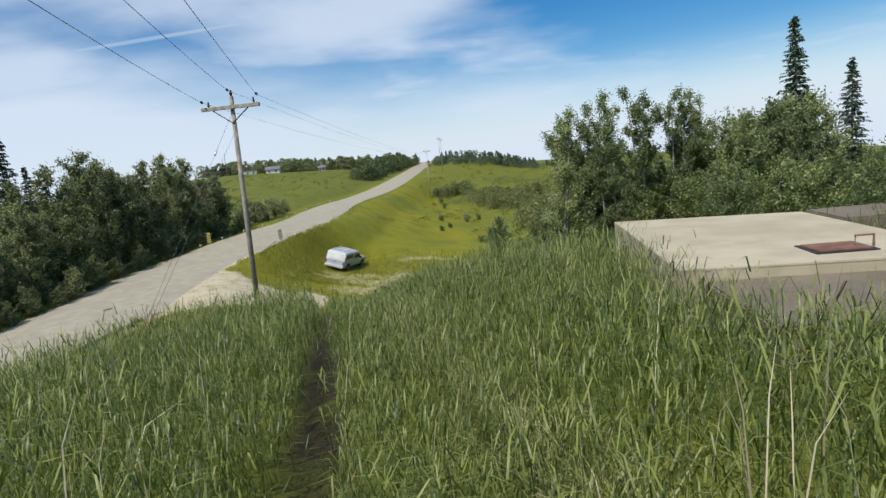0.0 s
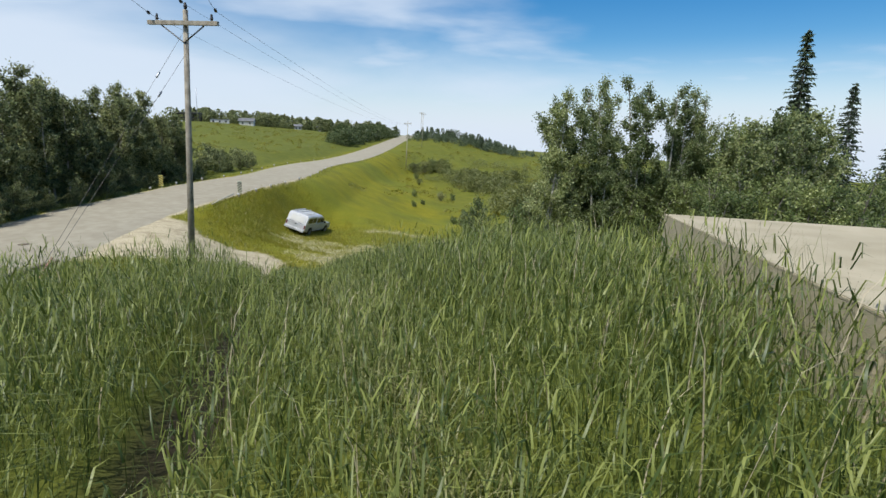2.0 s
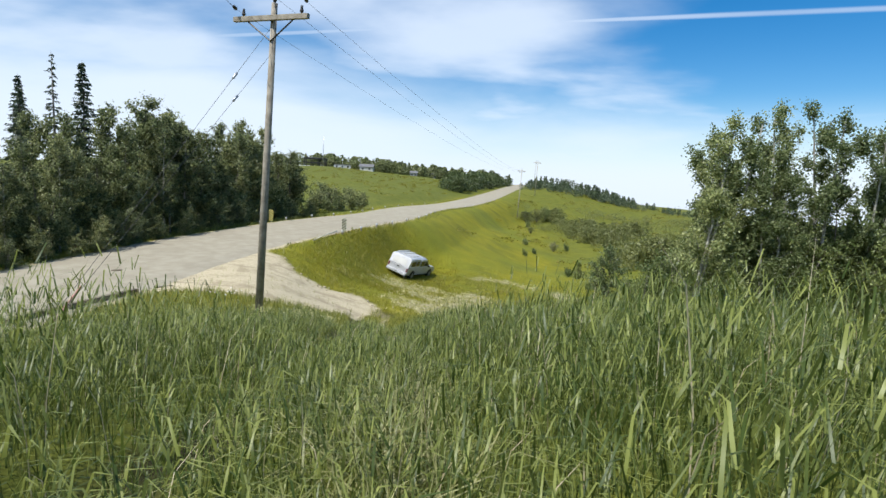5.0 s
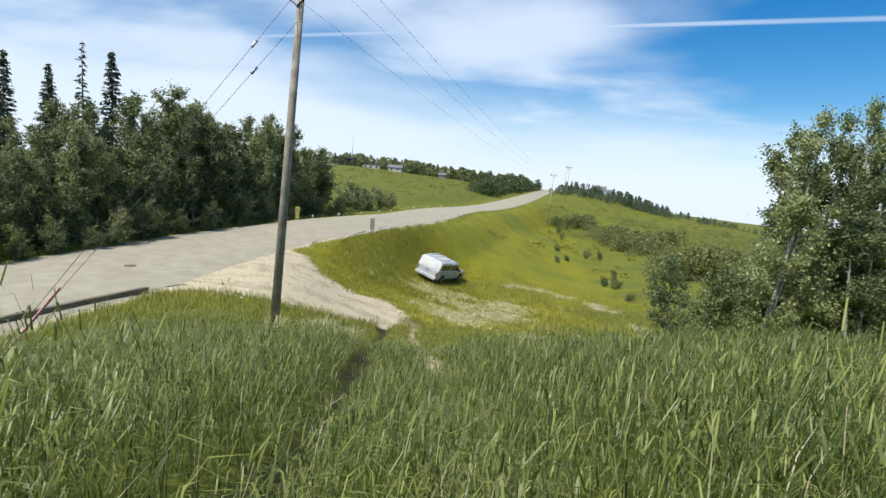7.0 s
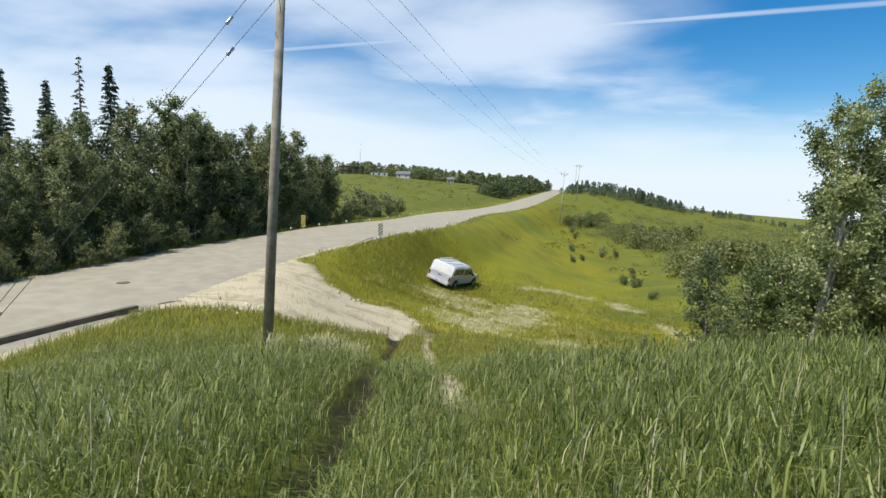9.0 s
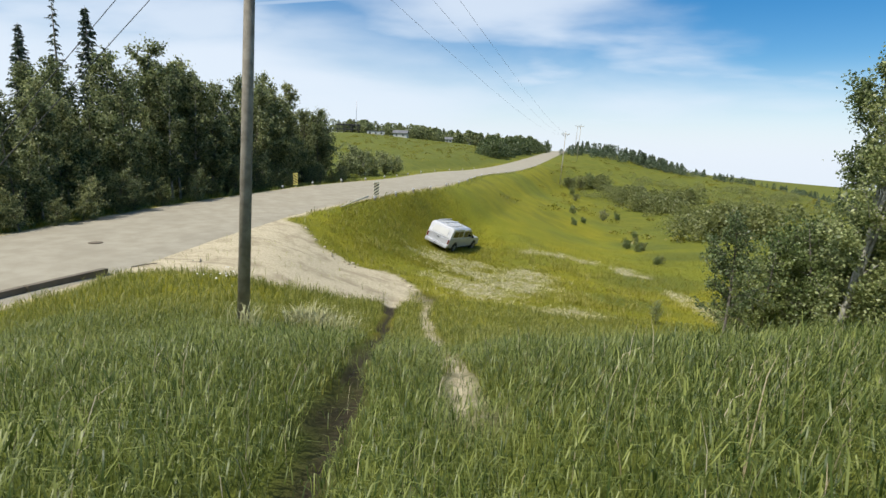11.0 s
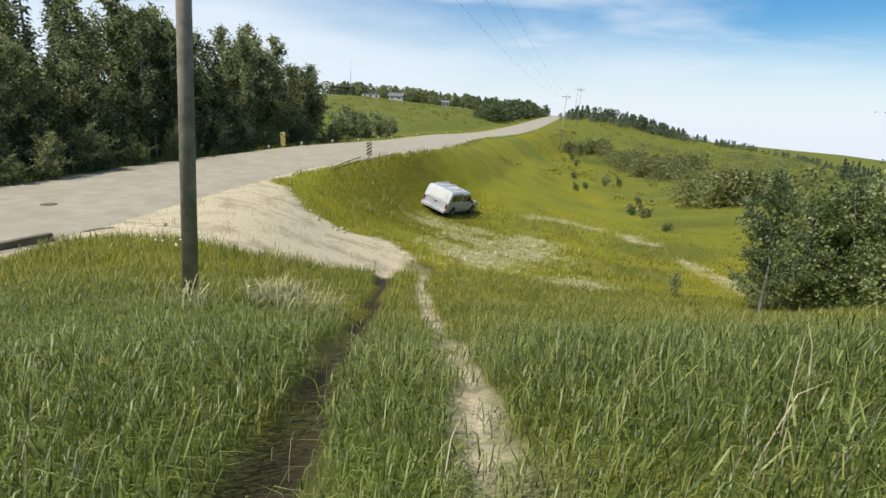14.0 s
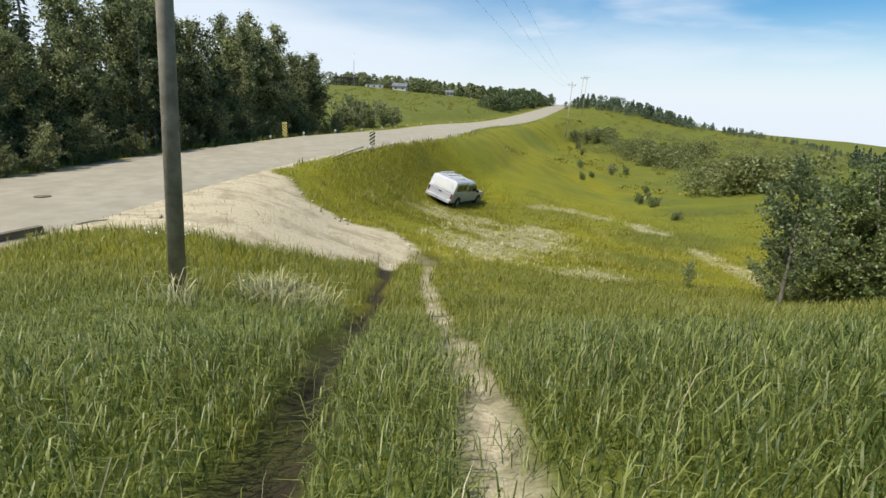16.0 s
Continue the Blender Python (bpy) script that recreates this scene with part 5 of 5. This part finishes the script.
M["tussock"] = leaf_material("tussock_blade", (0.22, 0.215, 0.02), (0.44, 0.40, 0.09), 0.45)
blades("tall_grass", 450000, -6.5, 13.5, -17, 9.0, tall_height, 0.0086, M["grass"], "tall leafy green grass leaning in the wind on the mound", 1, three=False, keep=off_slabs, lean=1.3, leafy=0.135, vary=0.4)
blades("grass_stems", 60000, -6.5, 13.5, -17, 9.0, tall_height, 0.005, M["grass"], "thin upright stems of the tall grass on the mound", 16, three=False, keep=off_slabs, lean=0.35, vary=0.4)
blades("slope_grass", 125000, -9.5, 17, 3.0, 20, short_height, 0.011, M["mid_grass"], "knee-high yellow-green grass below the mound", 2)
blades("meadow_grass", 170000, -5, 28, 20, 52, 0.11, 0.018, M["short_grass"], "short yellow-green meadow grass round the truck", 3, three=False,
       keep=lambda x, y, rng: rng.uniform(0, 1, len(x)) < smooth(52, 28, y + 5 * lump(x, y, 4.0, 51.0)))
blades("bank_grass", 70000, -6, 8, 24, 48, 0.17, 0.020, M["short_grass"], "yellow-green grass standing on the steep road bank", 15, three=False, lean=0.5,
       keep=lambda x, y, rng: rng.uniform(0, 1, len(x)) < smooth(-9, -8, x - 0.19 * y) * smooth(2.5, -4, x - 0.19 * y + 2 * lump(x, y, 1.5, 81.0)) * smooth(48, 40, y) * smooth(24, 28, y))
blades("road_fringe", 70000, -13, 24, 24, 125, 0.34, 0.03, M["mid_grass"], "rough grass fringe along both edges of the road", 17, three=False, lean=0.7,
       keep=lambda x, y, rng: np.abs(np.abs(road_at(x, y)[0]) - ROAD_HALF - 0.75) < 0.5 + 0.3 * rng.uniform(-1, 1, len(x)))
blades("outer_grass", 45000, -12, 30, -24, 20, 0.3, 0.022, M["mid_grass"], "knee-high grass round the mound", 12, three=False, keep=lambda x, y, rng: (x > 11) | (x < -5) | (y < -15) | (y > 8))
blades("verge_grass", 26000, -19, -8, 2, 60, 0.42, 0.03, M["grass"], "weedy grass verge along the forest edge", 4, three=False)
blades("dry_seed_heads", 4500, -6, 12, -16, 9, lambda x, y: 1.08 * tall_height(x, y), 0.006, M["dry_stalk"], "pale dry seed stalks among the tall grass", 5, keep=off_slabs, lean=0.3, vary=0.4)
blades("dead_straw", 110000, 1, 20, 17, 41, 0.24, 0.026, M["pale_weed"], "bleached dead straw lying on the meadow", 6, three=False, lean=1.3,
       keep=lambda x, y, rng: rng.uniform(0, 1, len(x)) < soil(x, y)[1] * smooth(-0.2, 0.2, lump(x, y, 0.6, 61.0)))
blades("pale_weeds", 16000, -1.0, 1.5, 6.5, 9.2, 0.5, 0.016, M["pale_weed"], "clump of pale flowering weeds near the pole", 7, lean=1.0,
       keep=lambda x, y, rng: rng.uniform(0, 1, len(x)) < 1.2 * np.exp(-((x - 0.4) / 0.26) ** 2 - ((y - 8.35) / 0.28) ** 2) + 0.16 * np.exp(-((x - 0.7) / 0.5) ** 2 - ((y - 8.2) / 0.4) ** 2) + 0.3 * np.exp(-((x + 0.35) / 0.3) ** 2 - ((y - 6.7) / 0.15) ** 2) * (rng.uniform(0, 1, len(x)) < 0.4))
blades("meadow_tussocks", 110000, -3, 20, 18, 46, 0.36, 0.022, M["tussock"], "lighter yellow-green tussocks of grass round the truck", 14, three=False, lean=0.9,
       keep=lambda x, y, rng: (lump(x, y, 0.8, 71.0) + 0.6 * lump(x, y, 3.0, 75.0) > 0.10) & (rng.uniform(0, 1, len(x)) < np.exp(-((x - 6) / 8) ** 2 - ((y - 28) / 9) ** 2)))
blades("flattened_grass", 9000, 3.0, 4.4, -15, -2.0, 0.40, 0.008, M["pale_grass"], "pale flattened grass where a wheel has passed", 8, lean=1.9,
       keep=lambda x, y, rng: np.abs(x - track_x(y) - 0.66) < 0.26 * rng.uniform(0.3, 1.2, len(x)))
blades("gravel_weeds", 2600, -7, 2, 12.8, 25, 0.22, 0.016, M["mid_grass"], "sparse weeds at the edge of the gravel", 9, lean=0.9,
       keep=lambda x, y, rng: (soil(x, y)[0] > 0.05) & (soil(x, y)[0] < 0.9))


def flower_patch(name, n, cx, cy, r, size, label, seed):
    rng = np.random.default_rng(seed)
    x, y = cx + rng.normal(size=n) * r, cy + rng.normal(size=n) * r
    pos = np.c_[x, y, height(x, y) + rng.uniform(0.22, 0.42, n)]
    v, f = leaf_cards(pos, size, rng, 0.0, 0.9)
    return tagged(numpy_mesh(name, v, f, M["petal"]), label, "flowers", kind="stuff")


flower_patch("white_flowers", 26, -3.6, 12.9, 0.8, 0.06, "few white flowers at the edge of the gravel", 71)
flower_patch("white_flowers", 22, 0.2, 8.75, 0.45, 0.032, "white flower heads in the pale weeds", 72)
flower_patch("white_flowers", 14, -3.0, 2.0, 1.2, 0.05, "scattered white flowers in the tall grass", 73)
